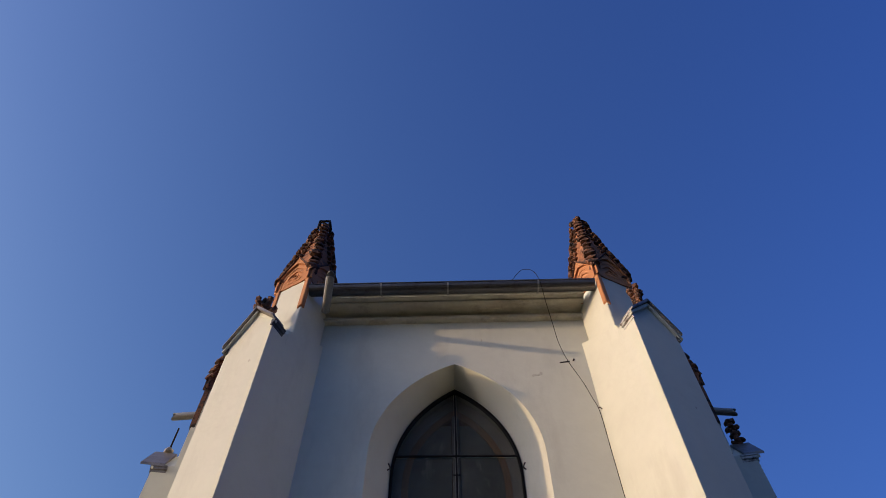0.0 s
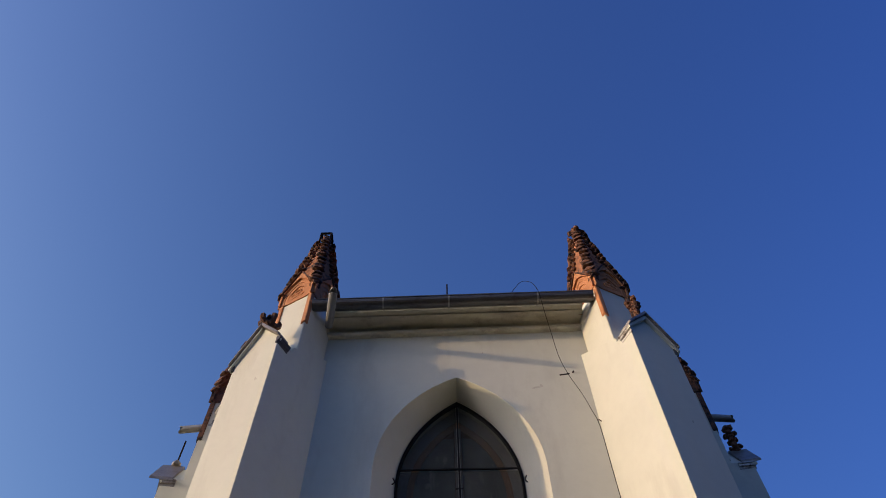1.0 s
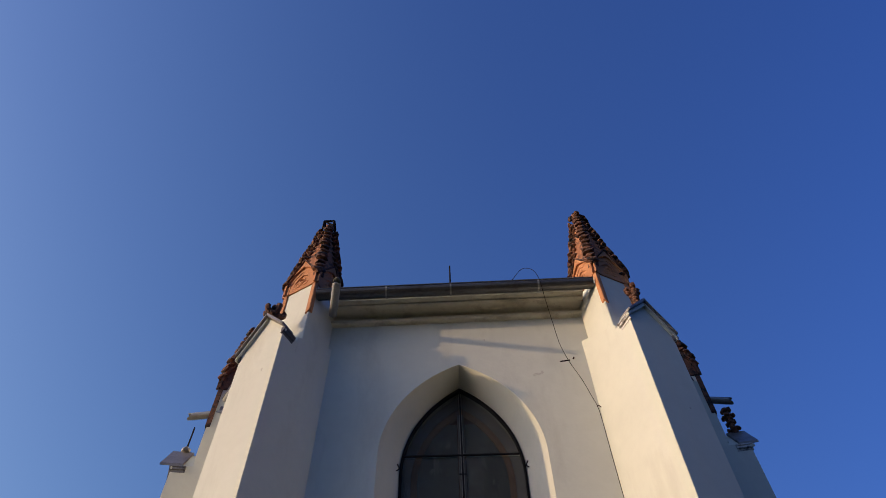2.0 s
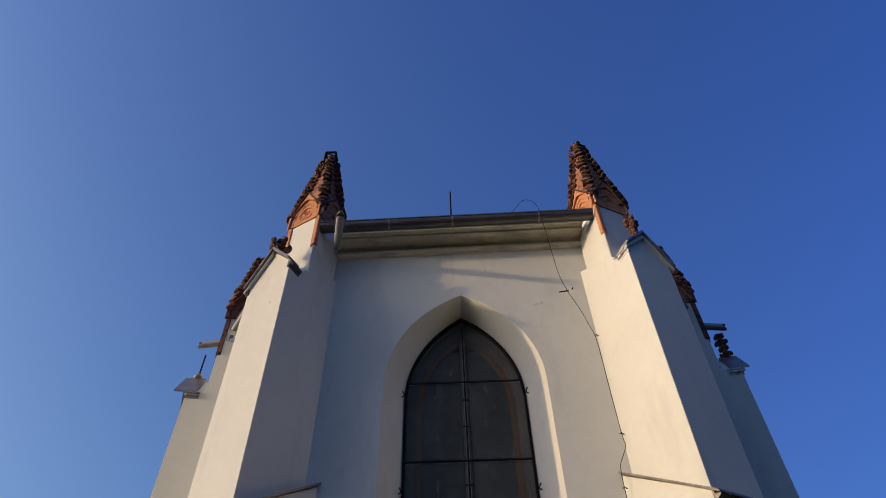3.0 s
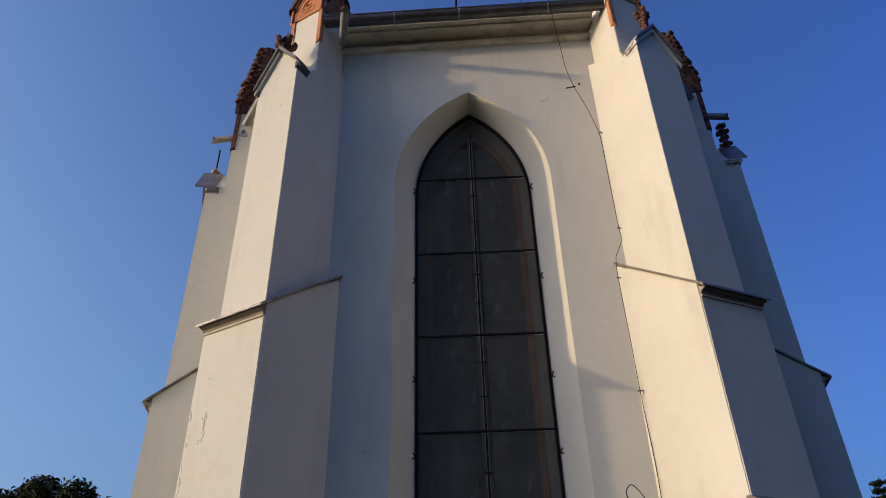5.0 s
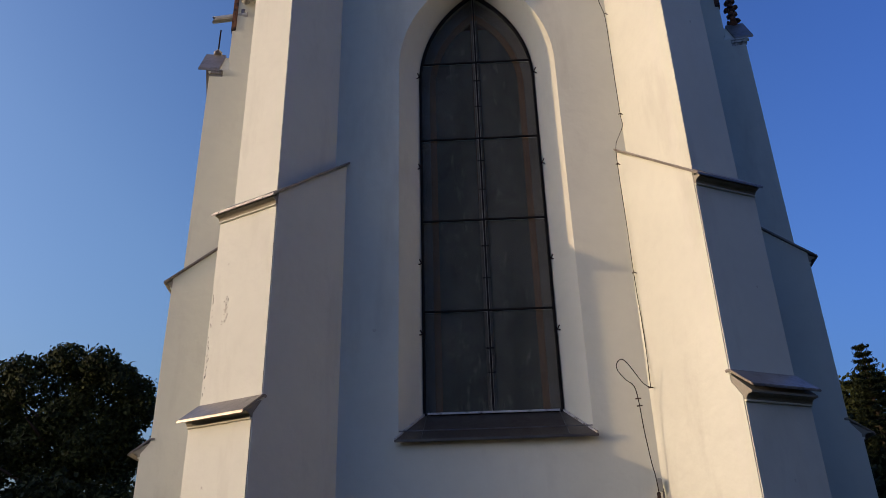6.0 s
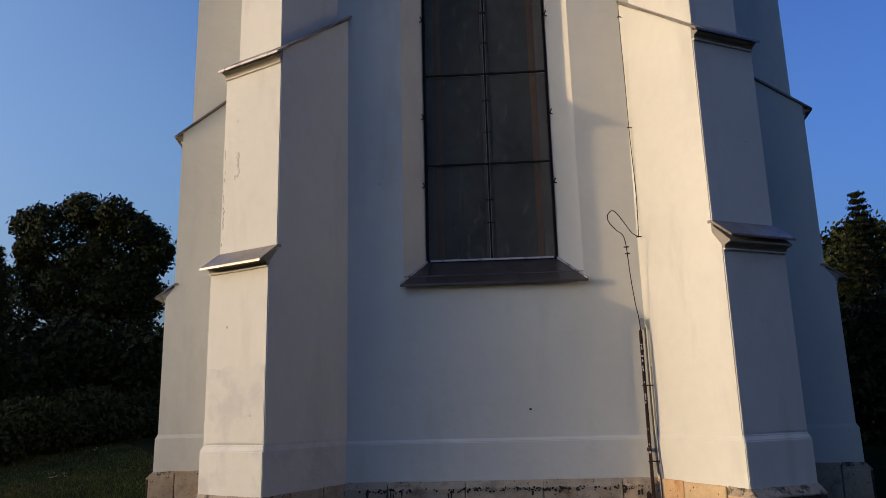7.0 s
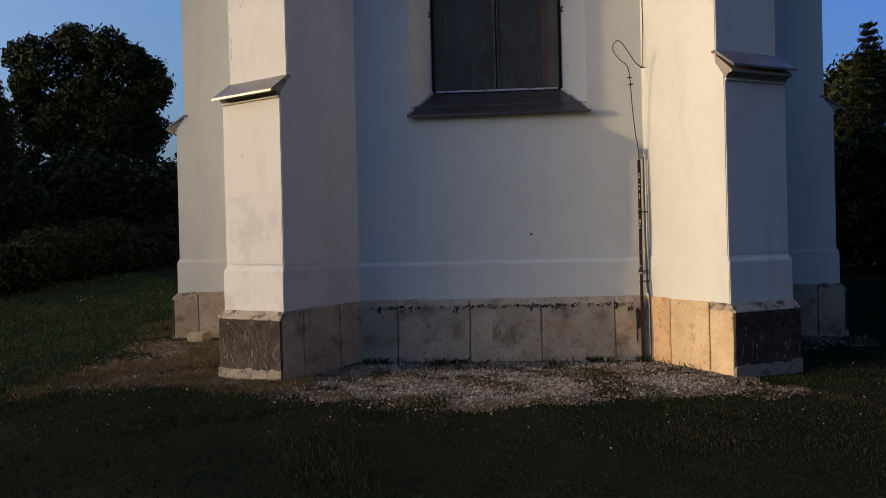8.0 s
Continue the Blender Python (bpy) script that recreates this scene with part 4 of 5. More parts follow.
def conductor():
    c = thing("conductor_cable", (1.55, 5.9, 5.0), "thin dark lightning-conductor wire clipped down the wall", "cable")
    line = [(0.55, 6.3, 10.40), (0.72, 5.9, 10.38), (0.86, 5.72, 10.46), (0.98, 5.6, 10.50), (1.10, 5.5, 10.32), (1.15, 5.44, 10.04), (1.17, 5.45, 9.88), (1.22, 5.60, 9.66), (1.28, 5.74, 9.34), (1.33, 5.85, 9.06), (1.415, 5.92, 8.77), (1.53, 5.94, 8.42),
            (1.60, 5.95, 8.12), (1.645, 5.955, 7.87), (1.65, 5.955, 7.2), (1.655, 5.95, 6.42), (1.66, 5.93, 6.25), (1.59, 5.90, 6.08), (1.535, 5.88, 5.93), (1.53, 5.90, 5.6), (1.545, 5.93, 4.95), (1.55, 5.94, 4.35), (1.57, 5.95, 3.65), (1.55, 5.90, 3.12)]
    part("wire", tube(curved(line, 4), 0.0042, 5), IRON, c)
    loop = [(1.55, 5.90, 3.12), (1.464, 5.82, 3.148), (1.363, 5.72, 3.248), (1.296, 5.67, 3.321), (1.241, 5.65, 3.354), (1.193, 5.65, 3.308), (1.201, 5.67, 3.242), (1.279, 5.72, 3.162), (1.358, 5.77, 3.111), (1.391, 5.80, 2.978),
            (1.417, 5.84, 2.684), (1.451, 5.86, 2.383), (1.476, 5.88, 2.251), (1.485, 5.87, 2.0), (1.49, 5.86, 1.2)]
    part("loose_loop", tube(curved(loop, 4), 0.0048, 5), IRON, c, "slack wire loop above the conduit")
    for x, y, z in ((1.655, 5.955, 7.95), (1.655, 5.95, 6.42), (1.53, 5.89, 5.7), (1.55, 5.93, 4.37), (1.55, 5.91, 3.12), (1.387, 5.80, 2.99), (1.394, 5.805, 2.92)):
        part("clip", tube([(x - 0.022, y + 0.0, z), (x, y - 0.015, z), (x + 0.03, y + 0.02, z + 0.008)], 0.007, 5), RUST, c)
    part("hook", tube([(1.30, 5.90, 8.735), (1.365, 5.905, 8.752), (1.43, 5.91, 8.77)], 0.009, 5), IRON, c)


def downpipe():
    d = thing("conduit", (1.50, 5.83, 0.0), "rusty iron conduit beside thin pale pipes on the plinth", "pipe")
    part("rusty_channel", soften(joined([box(1.468, 1.498, 5.868, 5.90, -0.02, 2.12), box(1.468, 1.50, 5.90, 5.96, 0.9, 0.94)]), 0.004), RUST, d, "rusty flaking iron channel")
    part("pale_tube", tube(curved([(1.545, 5.95, 2.16), (1.548, 5.95, 1.4), (1.556, 5.94, 0.75), (1.56, 5.885, 0.62), (1.562, 5.875, -0.02)], 4), 0.010, 8), GUTTER, d)
    part("box", box(1.492, 1.535, 5.90, 5.95, 2.13, 2.25, None, 0.008), PIPE, d, "small pale junction box")
    part("thin_tube", tube(curved([(1.578, 5.95, 1.75), (1.58, 5.945, 1.2), (1.585, 5.875, 0.6), (1.59, 5.86, 0.0)], 4), 0.009, 6), PIPE, d)
    rng = random.Random(9)
    for k in range(14):
        z, h = rng.uniform(0.75, 2.1), rng.uniform(0.012, 0.045)
        part("paint_flake", box(1.470, 1.470 + rng.uniform(0.008, 0.022), 5.864, 5.868, z, z + h), BRIGHT, d, "peeling pale paint")
    for z in (1.55, 0.8):
        part("bracket", box(1.462, 1.575, 5.89, 5.915, z, z + 0.012), RUST, d)


lightning_rod()
conductor()
downpipe()

# small nails and plaster scars on the wall
for i, (x, z) in enumerate(((0.68, 0.98), (0.31, 1.35), (1.50, 8.9))):
    ob = link("nail", tube([(x, WALL + 0.01, z), (x + 0.006, WALL - 0.03, z - 0.004)], 0.011, 6), RUST)
    tagged(ob, "rusty nail head in the plaster", "nail", "nails in the wall")


# scars, chips and dents in the plaster
def scars():
    mid = bpy.data.objects["wall_apse_middle"]
    flakes(mid, lambda x, y, z: MID(x, y, z), [(1.0, 8.62, 0.05, 0.018), (1.06, 8.65, 0.018, 0.03), (0.95, 8.60, 0.02, 0.01), (0.35, 9.35, 0.012, 0.02)], SCAR, "scar", 0.003)
    left, right = [ob for ob in bpy.data.objects if ob.name.startswith("buttress")][:2]
    for ob, s, spots in ((left, -1, ((0.30, 8.0, 0.012, 0.018, 0.997), (0.20, 1.35, 0.02, 0.012, 1.205), (0.55, 2.2, 0.010, 0.014, 1.203), (0.62, 4.4, 0.008, 0.012, 1.098))),
                         (right, 1, ((0.45, 7.2, 0.010, 0.016, 0.997), (0.50, 3.9, 0.012, 0.012, 1.098), (0.35, 2.1, 0.010, 0.012, 1.203)))):
        to = frame_of((s * HALF, WALL), s, THETA[s])
        for q, z, w, h, p in spots:
            flakes(ob, lambda x, y, zz: to(x, p + y, zz), [(q, z, w, h)], SCAR, "scar", 0.003)
    to = frame_of((-HALF, WALL), -1, THETA[-1])
    rng = random.Random(3)
    face = lambda x, y, z: to(x, 1.098 + y, z)
    flakes(left, face, [(0.60 + rng.gauss(0, 0.018), 3.93 + rng.gauss(0, 0.07), rng.uniform(0.003, 0.012), rng.uniform(0.004, 0.016)) for k in range(20)], SCAR, "scar", 0.003)
    flakes(left, face, [(0.785 + rng.gauss(0, 0.007), rng.uniform(3.05, 4.25), rng.uniform(0.002, 0.004), rng.uniform(0.006, 0.02)) for k in range(26)], SCAR, "scar", 0.003)
    flakes(mid, lambda x, y, z: MID(x, y, z), [(-1.25, 3.86, 0.025, 0.015)], SCAR, "scar", 0.003)


scars()


# ---- plants ----
def leaves(name, centres, count, size, mat, parent, seed, shell=0.45, droop=0.3, slim=0.5):
    """Many folded leaves spread through rounded masses (x, y, z, rx, ry, rz)."""
    rng = np.random.default_rng(seed)
    c = np.array(centres, float)
    vol = np.prod(c[:, 3:], 1) ** 0.67
    pick = rng.choice(len(c), count, p=vol / vol.sum())
    d = rng.normal(size=(count, 3))
    d /= np.linalg.norm(d, axis=1)[:, None]
    rad = (shell + (1 - shell) * rng.random(count)) ** 0.6 * (1 + 0.10 * rng.normal(size=count))
    pos = c[pick, :3] + d * c[pick, 3:] * rad[:, None]
    n = d + 0.9 * rng.normal(size=(count, 3))
    n /= np.linalg.norm(n, axis=1)[:, None]
    u = np.cross(n, rng.normal(size=(count, 3)))
    u[:, 2] -= droop
    u /= np.linalg.norm(u, axis=1)[:, None]
    v = np.cross(n, u)
    s = size * (0.6 + 0.8 * rng.random(count))[:, None]
    tip, root = pos + u * s, pos - u * s * 0.6
    l, r = pos + v * s * slim + n * s * 0.18, pos - v * s * slim + n * s * 0.18
    verts = np.stack([root, l, tip, r], 1).reshape(-1, 3) - np.array(place_of(parent))
    i = np.arange(count) * 4
    faces = np.concatenate([np.stack([i, i + 1, i + 2], 1), np.stack([i, i + 2, i + 3], 1)])
    me = bpy.data.meshes.new(name)
    me.from_pydata(verts.tolist(), [], faces.tolist())
    me.materials.append(mat)
    ob = new(name, me)
    ob.parent = parent
    return ob


def tree(x, y, height, spread, seed, label, mat=LEAF, count=9000, size=0.2, low=0.25, category="tree", name="tree", crown=None):
    rng = random.Random(seed)
    z0 = rise(x, y) - 0.1
    t = thing(name, (x, y, z0), label, category)
    trunk = curved([(x, y, z0), (x + 0.1, y, z0 + height * 0.25), (x - 0.05, y + 0.1, z0 + height * 0.5), (x, y, z0 + height * 0.85)], 4)
    bits = [tube(trunk, [spread * 0.075 * (1 - 0.9 * i / (len(trunk) - 1)) + 0.02 for i in range(len(trunk))], 9)]
    masses = []
    for i in range(11):
        a = i * 2.4 + rng.random()
        h = low + (0.93 - low) * ((i + 0.5) / 11)
        reach = spread * (0.35 + 0.5 * math.sin(math.pi * min(1, (h - low) / (1 - low) * 0.85 + 0.12))) * rng.uniform(0.75, 1.1)
        cx, cy, cz = x + math.cos(a) * reach, y + math.sin(a) * reach, z0 + height * h
        if crown:
            cx, cy = x + (cx - x) * 0.7, y + (cy - y) * 0.7
        bits.append(tube(curved([(x, y, z0 + height * (h - 0.15)), ((x + cx) / 2, (y + cy) / 2, cz - height * 0.06), (cx, cy, cz)], 3), [0.09, 0.075, 0.06, 0.05, 0.045, 0.035, 0.02], 6))
        m = spread * rng.uniform(0.30, 0.46)
        masses.append((cx, cy, min(cz, z0 + height - m * 0.75), m, m, m * rng.uniform(0.7, 0.95)))
    masses.append((x, y, z0 + height * 0.70, spread * 0.55, spread * 0.55, height * 0.24))
    if crown:
        masses = [(x + dx, y + dy, z0 + dz, r, r, r * 0.9) for dx, dy, dz, r in crown]
    part("trunk", joined(bits), BARK, t)
    leaves("crown", masses, count, size, mat, t, seed)
    return t


def bush(x, y, height, spread, seed, count=3500, size=0.13, label="dense dark shrub at the edge of the lawn", mat=SHRUB):
    rng = random.Random(seed)
    z0 = rise(x, y) - 0.05
    t = thing("bush", (x, y, z0), label, "bush", "shrubs at the edge of the lawn")
    bits, masses = [], []
    for i in range(7):
        a = i * 0.9 + rng.random()
        k = spread * rng.uniform(0.15, 0.6)
        cx, cy, cz = x + math.cos(a) * k, y + math.sin(a) * k, z0 + height * rng.uniform(0.25, 0.72)
        bits.append(tube(curved([(x + math.cos(a) * 0.1, y + math.sin(a) * 0.1, z0), ((x + cx) / 2, (y + cy) / 2, cz * 0.6), (cx, cy, cz)], 3), 0.03, 5))
        masses.append((cx, cy, cz, spread * 0.5, spread * 0.5, height * 0.27))
    masses.append((x, y, z0 + height * 0.3, spread * 0.8, spread * 0.7, height * 0.34))
    part("stem", joined(bits), BARK, t)
    leaves("foliage", masses, count, size, mat, t, seed, 0.35)
    return t


def spruce(x, y, height, spread, seed):
    rng = random.Random(seed)
    z0 = rise(x, y) - 0.1
    t = thing("spruce", (x, y, z0), "dark slender spruce with upturned twigs at the top", "tree")
    part("trunk", tube([(x, y, z0), (x, y, z0 + height * 0.6), (x, y, z0 + height)], [0.14, 0.07, 0.012], 8), BARK, t)
    masses, bits = [], []
    for i in range(34):
        h = 0.06 + 0.92 * i / 33
        for j in range(5 if h < 0.85 else 4):
            a = i * 0.7 + j * 6.283 / (5 if h < 0.85 else 4)
            r = spread * (1 - h) * rng.uniform(0.8, 1.15) + 0.10
            zz = z0 + height * h
            end = (x + math.cos(a) * r, y + math.sin(a) * r, zz - r * 0.12 + 0.10)
            bits.append(tube([(x, y, zz - 0.05), end], [0.015, 0.006], 4))
            for k in (0.4, 0.7, 1.0):
                masses.append((x + math.cos(a) * r * k, y + math.sin(a) * r * k, zz - r * 0.12 * k + 0.08 * k, 0.10 + r * 0.13, 0.10 + r * 0.13, 0.06))
    part("bough", joined(bits), BARK, t)
    leaves("crown", masses, 26000, 0.075, NEEDLE, t, seed, 0.1, 0.0, 0.22)


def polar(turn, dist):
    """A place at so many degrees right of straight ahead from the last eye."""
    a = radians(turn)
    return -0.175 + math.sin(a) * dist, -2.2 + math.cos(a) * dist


def planting():
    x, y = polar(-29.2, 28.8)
    rng = random.Random(77)
    crown = []
    for k, (dx, dz, r) in enumerate(((-2.75, 7.0, 0.55), (-2.2, 7.9, 0.6), (-1.5, 8.15, 0.55), (-0.7, 8.45, 0.6), (0.2, 8.4, 0.65), (0.95, 8.1, 0.55), (1.7, 8.15, 0.6), (2.5, 7.6, 0.65), (2.95, 6.6, 0.65), (-2.0, 7.0, 0.6), (-1.1, 7.4, 0.7),
                                     (0.1, 7.5, 0.75), (1.2, 7.2, 0.7), (-2.6, 5.9, 0.6), (-1.5, 6.2, 0.6), (0.4, 6.3, 0.7), (1.9, 6.3, 0.6), (2.7, 5.4, 0.7), (-0.6, 5.6, 0.75), (-2.2, 4.8, 0.8), (1.2, 5.3, 0.75), (0, 4.4, 1.0), (2.2, 4.3, 0.9), (-1.2, 4.0, 0.9), (0.6, 5.5, 0.8), (1.9, 5.6, 0.7), (2.4, 6.0, 0.7), (-0.3, 6.7, 0.6), (-2.0, 5.6, 0.6), (1.0, 6.0, 0.7), (-1.3, 5.2, 0.7), (1.6, 6.2, 0.8), (1.5, 5.4, 0.8), (2.2, 5.2, 0.8), (0.9, 6.7, 0.6), (-0.9, 6.2, 0.7), (-1.9, 6.4, 0.6), (1.9, 6.9, 0.6), (0.4, 5.0, 0.8), (3.0, 7.45, 0.6), (3.3, 6.9, 0.55), (2.1, 8.0, 0.5))):
        crown.append((dx * 0.84, rng.uniform(-0.8, 0.8), dz - 0.62, r * rng.uniform(0.86, 1.1)))
    tree(x, y, 7.7, 3.3, 11, "broad dark chestnut tree with large drooping leaves", LEAF, 46000, 0.092, 0.28, crown=crown)
    for i, (a, d, h, w) in enumerate(((-38, 22, 4.9, 2.0), (-34.5, 23, 4.8, 2.0), (-31, 25, 4.4, 2.0), (-28, 26, 4.6, 2.1), (-25.5, 25, 4.3, 2.0), (-22.5, 26, 4.6, 2.1), (-20, 27, 4.4, 2.2),
                                      (-37, 16.6, 1.7, 1.3), (-34, 17.6, 1.6, 1.3), (-31, 18.8, 1.7, 1.3), (-28.4, 20.2, 1.8, 1.4), (-26, 21.8, 1.8, 1.4), (-23.6, 23.4, 1.9, 1.4), (-21, 25, 2, 1.5))):
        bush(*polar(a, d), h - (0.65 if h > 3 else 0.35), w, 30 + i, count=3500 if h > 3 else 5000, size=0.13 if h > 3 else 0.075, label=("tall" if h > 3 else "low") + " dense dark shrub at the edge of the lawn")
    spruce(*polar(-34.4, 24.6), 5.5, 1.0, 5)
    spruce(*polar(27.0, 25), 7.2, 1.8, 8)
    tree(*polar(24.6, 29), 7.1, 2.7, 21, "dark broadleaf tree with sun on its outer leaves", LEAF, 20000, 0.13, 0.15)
    for i, (a, d, h, w) in enumerate(((23.5, 22, 4.2, 2.0), (26.5, 21, 4.4, 2.1), (29.5, 22, 4.6, 2.2), (33, 23, 4.6, 2.2))):
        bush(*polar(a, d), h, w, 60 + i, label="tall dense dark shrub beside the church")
    # woods beyond the churchyard, past the shrubs and round behind
    rng = random.Random(4)
    woods = tagged(new("distant_woods"), "far dark belt of trees added round the churchyard, raised on the right to block sky", "woods", kind="stuff")
    masses = []
    for i in range(110):
        a = i / 110 * 6.283
        d = 62 + rng.uniform(-6, 6)
        # nearly twice as high out of view on the right, to block low sky
        h = rng.uniform(2.6, 3.8) * (1.9 if 1.3 < a < 2.8 else 1)
        masses.append((math.sin(a) * d, math.cos(a) * d, h * 0.95, 3.2, 3.2, h))
    leaves("foliage", masses, 26000, 0.62, SHRUB, woods, 3, 0.3)
    # an unseen row of trees, added on the sunny side to keep the lawn in shade
    for i in range(15):
        off = (i - 10) * 4.6 + (4.9 if i >= 10 else 0.3)
        px, py = SUN_WAY.x * 47 - SUN_WAY.y * off, SUN_WAY.y * 47 + SUN_WAY.x * off + 3
        # the far end is made taller to shade the trees on the left too
        tall = (7.3 if off > 0 else 4.5) + 0.12 * math.sin(i * 2.1) + (8.6 if off < -14 else 0)
        tree(px, py, tall, 3.6, 80 + i, "unseen leafy tree added in a row to shade the lawn", LEAF, 3600, 0.42, 0.05)


def right_side_trees():
    """Unseen tall trees, added on the right to take the low sky from the church's shaded fronts."""
    for i, a in enumerate((62, 82, 102, 122, 142)):
        d = 17 + 1.5 * math.sin(i * 2.3)
        tree(d * math.sin(radians(a)), 3 + d * math.cos(radians(a)), 10.5 + math.sin(i * 1.7), 4.4, 140 + i, "tall dark broadleaf tree added out of view to block the low sky", LEAF, 9000, 0.3, 0.12)


planting()
right_side_trees()


# ---- ground cover ----
def ease(v):
    v = max(0.0, min(1.0, v))
    return v * v * (3 - 2 * v)


def on_gravel(x, y):
    """How thickly gravel lies at a place (0 to 1): a strip before the apse, thinning out beside the buttresses."""
    k = 0.35 * noise.noise(Vector((x * 0.9, y * 0.9, 2))) + 0.18 * noise.noise(Vector((x * 3, y * 3, 7)))
    strip = ease((y - 3.42 - 0.12 * abs(x) - 0.16 * max(0.0, abs(x) - 1.2) + 0.6 * k) / 0.7) * ease((2.45 - abs(x) + k) / 0.5)
    beside = 0.9 * ease((y - 4.5 + k) / 0.8) * ease((x + 4.9) / 1.2) * ease((-1.9 - x) / 0.3) * ease((7.4 - y) / 0.8)
    back = 0.30 * ease((y - 6.3 + k) / 0.4) * ease((x - 2.4) / 0.3) * ease((4.6 - x) / 0.6)
    clump = ease(0.62 + 1.25 * noise.noise(Vector((x * 1.7, y * 1.7, 11))) + 0.7 * noise.noise(Vector((x * 5, y * 5, 3))))
    return max(strip, beside, back) * (0.14 + 0.86 * clump)


def inside(x, y):
    """Whether a place lies under the building."""
    if y > 5.93 and abs(x) < 1.7:
        return True
    for s in (-1, 1):
        for org, ang, wd in (((s * HALF, WALL), THETA[s], WIDE[s]), (FAR[s], PHI, 0.8)):
            dx, dy = x - org[0], y - org[1]
            p, q = s * math.sin(ang) * dx - math.cos(ang) * dy, s * math.cos(ang) * dx + math.sin(ang) * dy
            if -0.06 < q < wd + 0.06 and p < 1.32 and p > -2:
                return True
    return y > 6 and abs(x) < 1.7 + (y - 6) * 0.72


def gravel():
    rng = np.random.default_rng(8)
    base = np.array([(1, 0, -.5), (-.5, .8, -.4), (-.5, -.8, -.4), (.1, .1, .8), (.7, .7, .1), (-.8, .1, .3)])
    tri = np.array([(0, 4, 3), (4, 1, 3), (1, 5, 3), (5, 2, 3), (2, 0, 3), (0, 1, 4), (1, 2, 5), (0, 2, 1)])
    verts, faces, n = [], [], 0
    while n < 54000:
        x, y = rng.uniform(-5.6, 5.2), rng.uniform(2.9, 8.0)
        if inside(x, y) or rng.random() > 0.003 + on_gravel(x, y):
            continue
        s = rng.uniform(0.004, 0.009) if rng.random() < 0.90 else rng.uniform(0.009, 0.019)
        a = rng.uniform(0, 6.283)
        sc = base * rng.uniform(0.6, 1.2, 3) * s
        c, d = math.cos(a), math.sin(a)
        v = np.stack([sc[:, 0] * c - sc[:, 1] * d + x, sc[:, 0] * d + sc[:, 1] * c + y, sc[:, 2] + rise(x, y) + s * 0.35], 1)
        verts.append(v)
        faces.append(tri + n * 6)
        n += 1
    me = bpy.data.meshes.new("gravel")
    me.from_pydata(np.concatenate(verts).tolist(), [], np.concatenate(faces).tolist())
    me.materials.append(PEBBLE)
    tagged(new("gravel", me), "pale limestone gravel strewn along the foot of the apse", "gravel", kind="stuff")


def gravel_bed():
    """The trodden bed under the stones, a thin sheet that follows the ground."""
    bm = bmesh.new()
    step = 0.06
    grid = {}
    for i in range(-88, 60):
        for j in range(0, 90):
            x, y = i * step, 2.8 + j * step
            if on_gravel(x, y) > 0.16 + 0.1 * noise.noise(Vector((x * 9, y * 9, 1))) and not (y > 6.4 and abs(x) < 1.5):
                grid[i, j] = bm.verts.new((x, y, rise(x, y) + 0.004))
    for (i, j) in list(grid):
        q = [grid.get(k) for k in ((i, j), (i + 1, j), (i + 1, j + 1), (i, j + 1))]
        if all(q):
            bm.faces.new(q)
    tagged(link("gravel_bed", bm, GRIT), "trodden gritty bed under the gravel", "ground", kind="structure")


def grass(name, count, mat, seed, area, tall, keep, label):
    rng = np.random.default_rng(seed)
    verts, n = [], 0
    while n < count:
        y = area[2] + (area[3] - area[2]) * rng.random() ** 1.25
        x = rng.uniform(area[0], area[1]) * (0.45 + 0.55 * (y + 3) / (area[3] + 3))
        if inside(x, y) or rng.random() > keep(x, y):
            continue
        h, a, w = tall * rng.uniform(0.4, 1.2), rng.uniform(0, 6.283), rng.uniform(0.0018, 0.0038) * (1 + max(0, y) * 0.08)
        lean = rng.uniform(0.1, 0.9) * h
        c, s = math.cos(a), math.sin(a)
        z = rise(x, y) - 0.005
        verts += [(x - s * w, y + c * w, z), (x + s * w, y - c * w, z), (x + c * lean * 0.45 + s * w * 0.6, y + s * lean * 0.45 - c * w * 0.6, z + h * 0.65), (x + c * lean, y + s * lean, z + h)]
        n += 1
    faces = [f for i in range(n) for f in ((4 * i, 4 * i + 1, 4 * i + 2), (4 * i, 4 * i + 2, 4 * i + 3))]
    me = bpy.data.meshes.new(name)
    me.from_pydata(verts, [], faces)
    me.materials.append(mat)
    tagged(new(name, me), label, "grass", kind="stuff")


gravel_bed()
gravel()
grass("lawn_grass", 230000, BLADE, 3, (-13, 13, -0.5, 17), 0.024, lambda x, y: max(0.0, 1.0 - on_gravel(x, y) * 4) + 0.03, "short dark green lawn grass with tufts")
grass("dry_grass", 38000, DRYGRASS, 5, (-8, 7, 2.6, 9.5), 0.022, lambda x, y: (0.9 if x < -1.9 else 0.5) * ease((on_gravel(x, y) - 0.02) * 12) * ease((0.85 - on_gravel(x, y)) * 4) + (0.02 if noise.noise(Vector((x, y, 5))) > 0.1 else 0.002), "dry reddish grass between and beside the gravel")
grass("lush_grass", 60000, LUSH, 9, (-15, -3.4, 4.5, 17), 0.045, lambda x, y: max(0.0, 1.0 - on_gravel(x, y) * 5) * ease((-x - 3.6 - 0.5 * noise.noise(Vector((x * 0.8, y * 0.8, 8)))) / 1.6), "greener lush lawn grass towards the hedge")
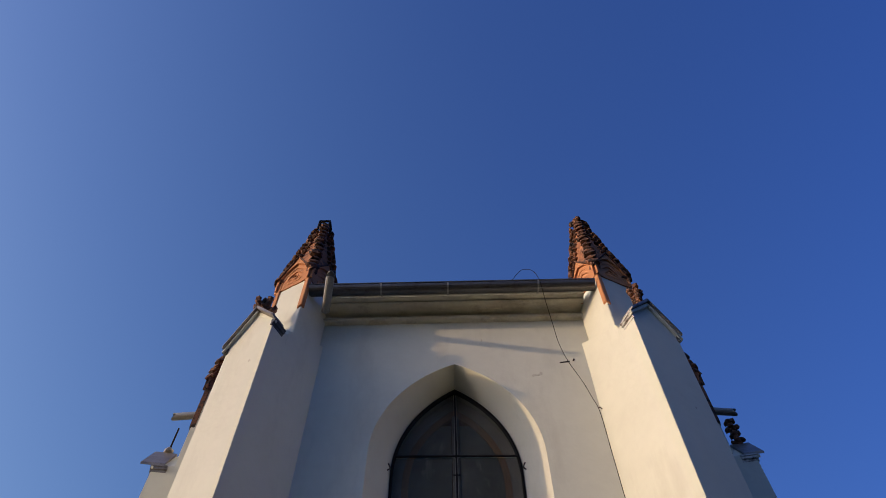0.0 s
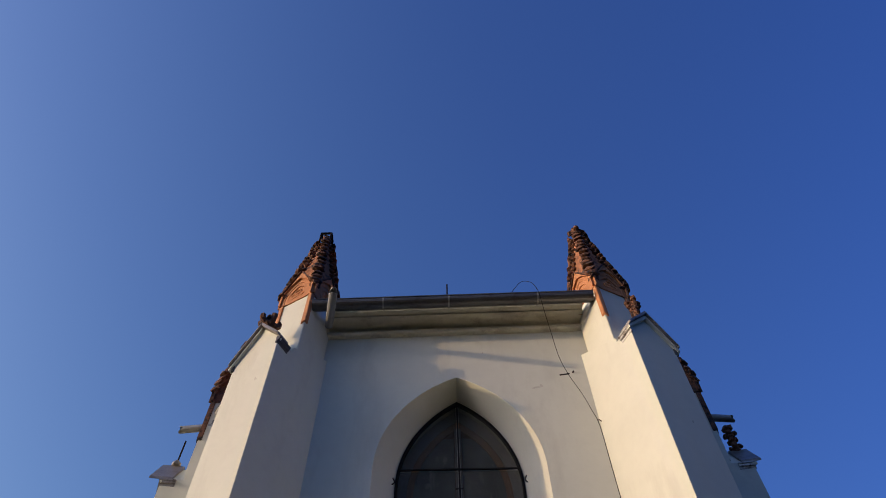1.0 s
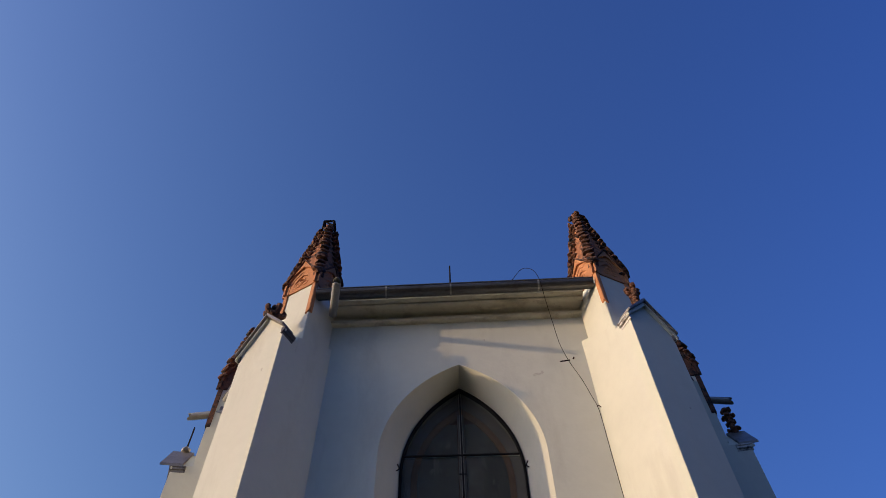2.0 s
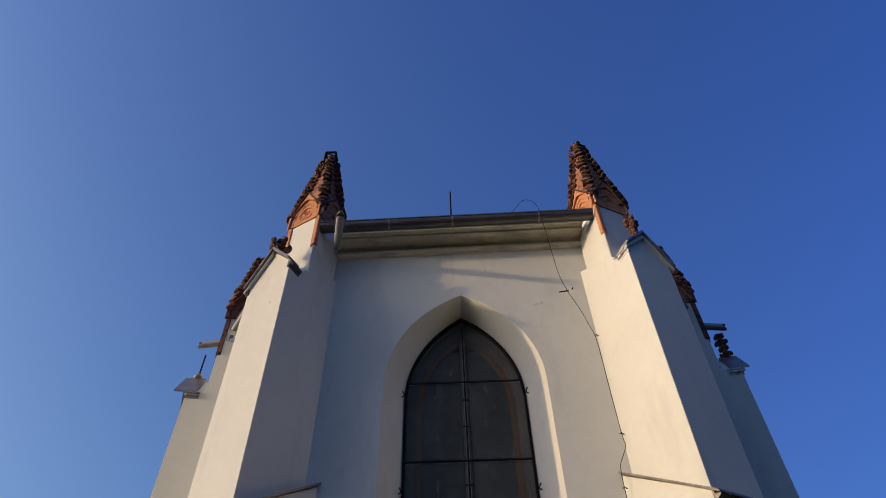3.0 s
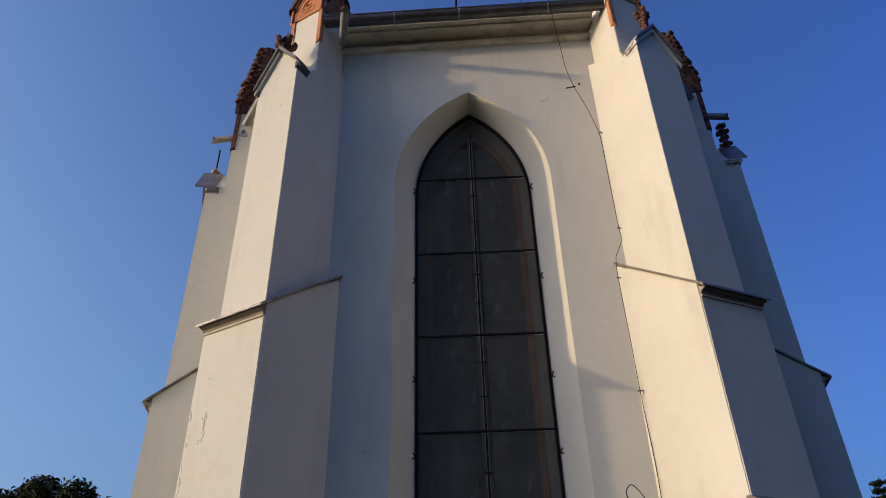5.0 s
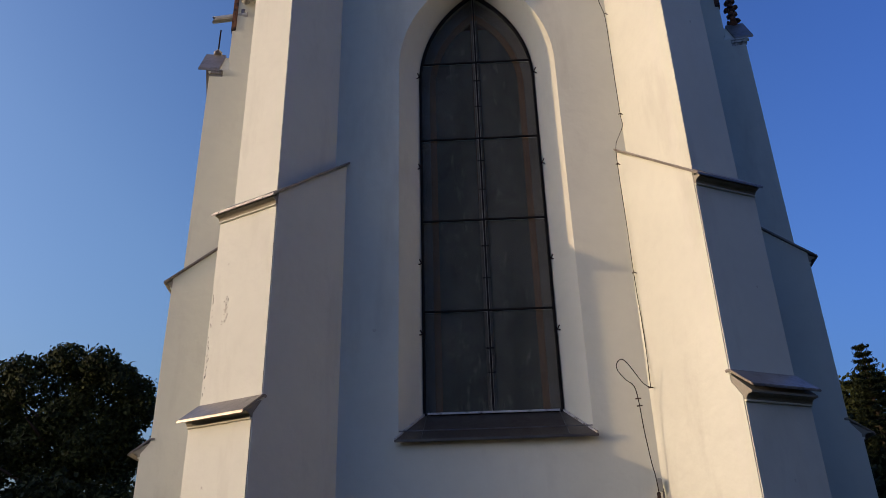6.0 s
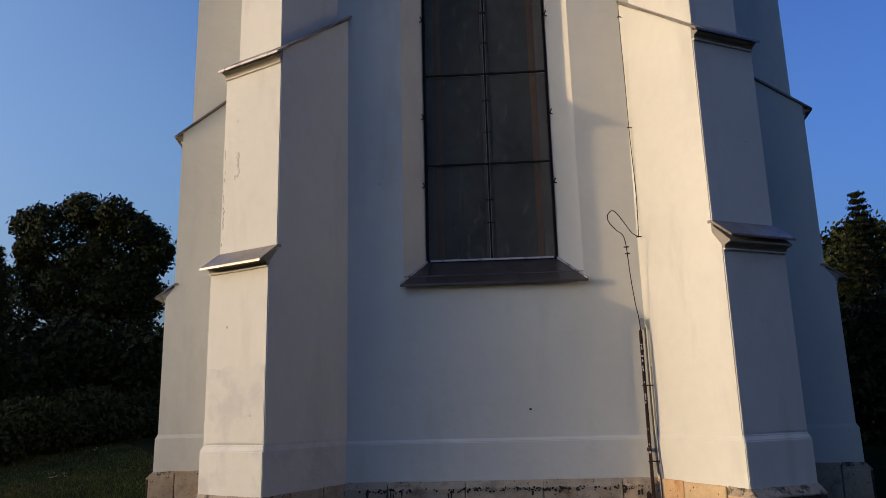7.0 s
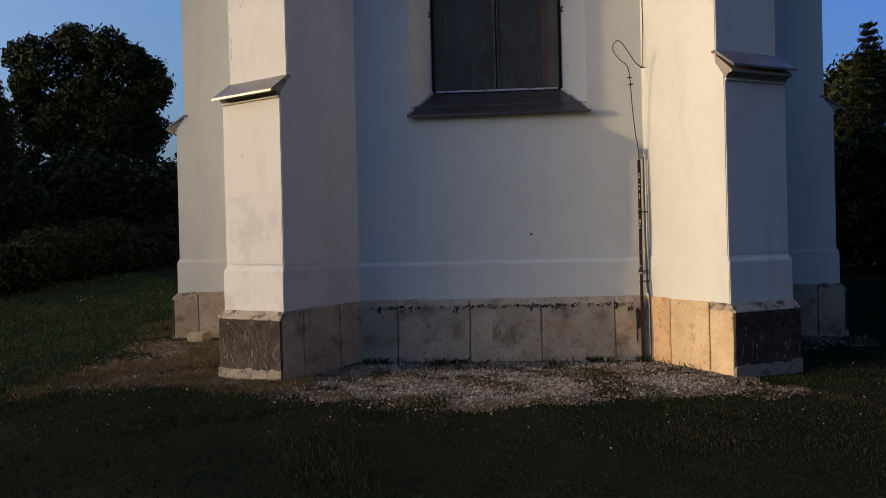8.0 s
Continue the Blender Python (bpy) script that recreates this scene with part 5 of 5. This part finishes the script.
grass("golden_grass", 52000, GOLDEN, 15, (-9.5, -2.4, 3.9, 10.5), 0.034, lambda x, y: ease((y - 4.1 + 0.7 * noise.noise(Vector((x, y, 3)))) / 1.0) * ease((x + 5.0 + 1.2 * noise.noise(Vector((x * 0.7, y * 0.7, 6)))) / 1.6) * (0.12 + 0.88 * ease(0.5 + 1.3 * noise.noise(Vector((x * 1.6, y * 1.6, 21))))), "golden dry grass beside the buttress")
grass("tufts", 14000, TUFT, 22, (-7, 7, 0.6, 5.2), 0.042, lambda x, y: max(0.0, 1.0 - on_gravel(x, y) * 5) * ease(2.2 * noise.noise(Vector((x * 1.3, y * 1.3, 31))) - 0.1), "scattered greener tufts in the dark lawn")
grass("gravel_weeds", 6000, TUFT, 41, (-3.4, 3.4, 3.3, 5.9), 0.035, lambda x, y: ease(2.6 * noise.noise(Vector((x * 2.1, y * 2.1, 51))) - 0.25), "patches of low green weeds in the gravel")
grass("gravel_straw", 9000, GOLDEN, 47, (-3.4, 3.4, 3.3, 5.9), 0.024, lambda x, y: ease(on_gravel(x, y) * 6) * ease(2.4 * noise.noise(Vector((x * 1.7, y * 1.7, 71))) - 0.1), "brownish dry grass growing through the gravel")
grass("weeds", 900, BLADE, 6, (-2.2, 2.2, 5.2, 5.92), 0.07, lambda x, y: (0.6 if noise.noise(Vector((x * 2.5, 3, 1))) > 0.1 else 0.05) if y > 5.75 else 0.02, "green weeds along the foot of the plinth")


def little_things():
    rng = random.Random(12)
    for i, (x, y) in enumerate(((-0.62, 4.75), (0.62, 4.55), (-1.2, 4.5))):
        ob = link("stone_chip", blob((x, y, rise(x, y) + 0.015), (0.06, 0.035, 0.022), i, 0.5), CRUST)
        tagged(ob, "dark flat stone chip lying on the gravel", "stone", "stone chips on the gravel")
    ob = link("stone_step", box(-4.03, -3.81, 7.0, 7.3, -0.1, 0.20, None, 0.015), STONE)
    tagged(ob, "small pale stone block beside the far buttress", "stone block")
    for i in range(12):
        x, y = rng.uniform(-7.5, 4.5), rng.uniform(1.2, 8)
        if inside(x, y):
            continue
        fl = thing("daisy", (x, y, rise(x, y)), "small white daisy in the lawn", "flower", "daisies in the lawn")
        part("stalk", tube([(x, y, rise(x, y)), (x + 0.01, y, rise(x, y) + 0.09)], 0.002, 4), BLADE, fl)
        part("flower_head", blob((x + 0.01, y, rise(x, y) + 0.095), (0.009, 0.009, 0.004), i, 0.2), PETAL, fl)



def wildflower(x, y, tall, seed):
    """A straggling stem with pale umbels above the grass."""
    rng = random.Random(seed)
    z = rise(x, y)
    fl = thing("wildflower", (x, y, z), "tall straggling wildflower with small pale heads in the lawn", "flower", "wildflowers in the lawn")
    for k in range(7):
        dx, dy, h = rng.uniform(-0.16, 0.16), rng.uniform(-0.1, 0.1), tall * rng.uniform(0.6, 1.0)
        part("stem", tube(curved([(x, y, z), (x + dx * 0.4, y + dy * 0.4, z + h * 0.6), (x + dx, y + dy, z + h)], 3), 0.003, 4), BLADE, fl)
        part("flower_head", joined([blob((x + dx + rng.uniform(-0.02, 0.02), y + dy, z + h + rng.uniform(-0.008, 0.012)), (0.006, 0.006, 0.004), j, 0.3) for j in range(3)]), PETAL, fl)


little_things()
for x, y, tall, seed in ((-7.65, 12.5, 0.30, 1), (-7.2, 10.2, 0.16, 2)):
    wildflower(x, y, tall, seed)
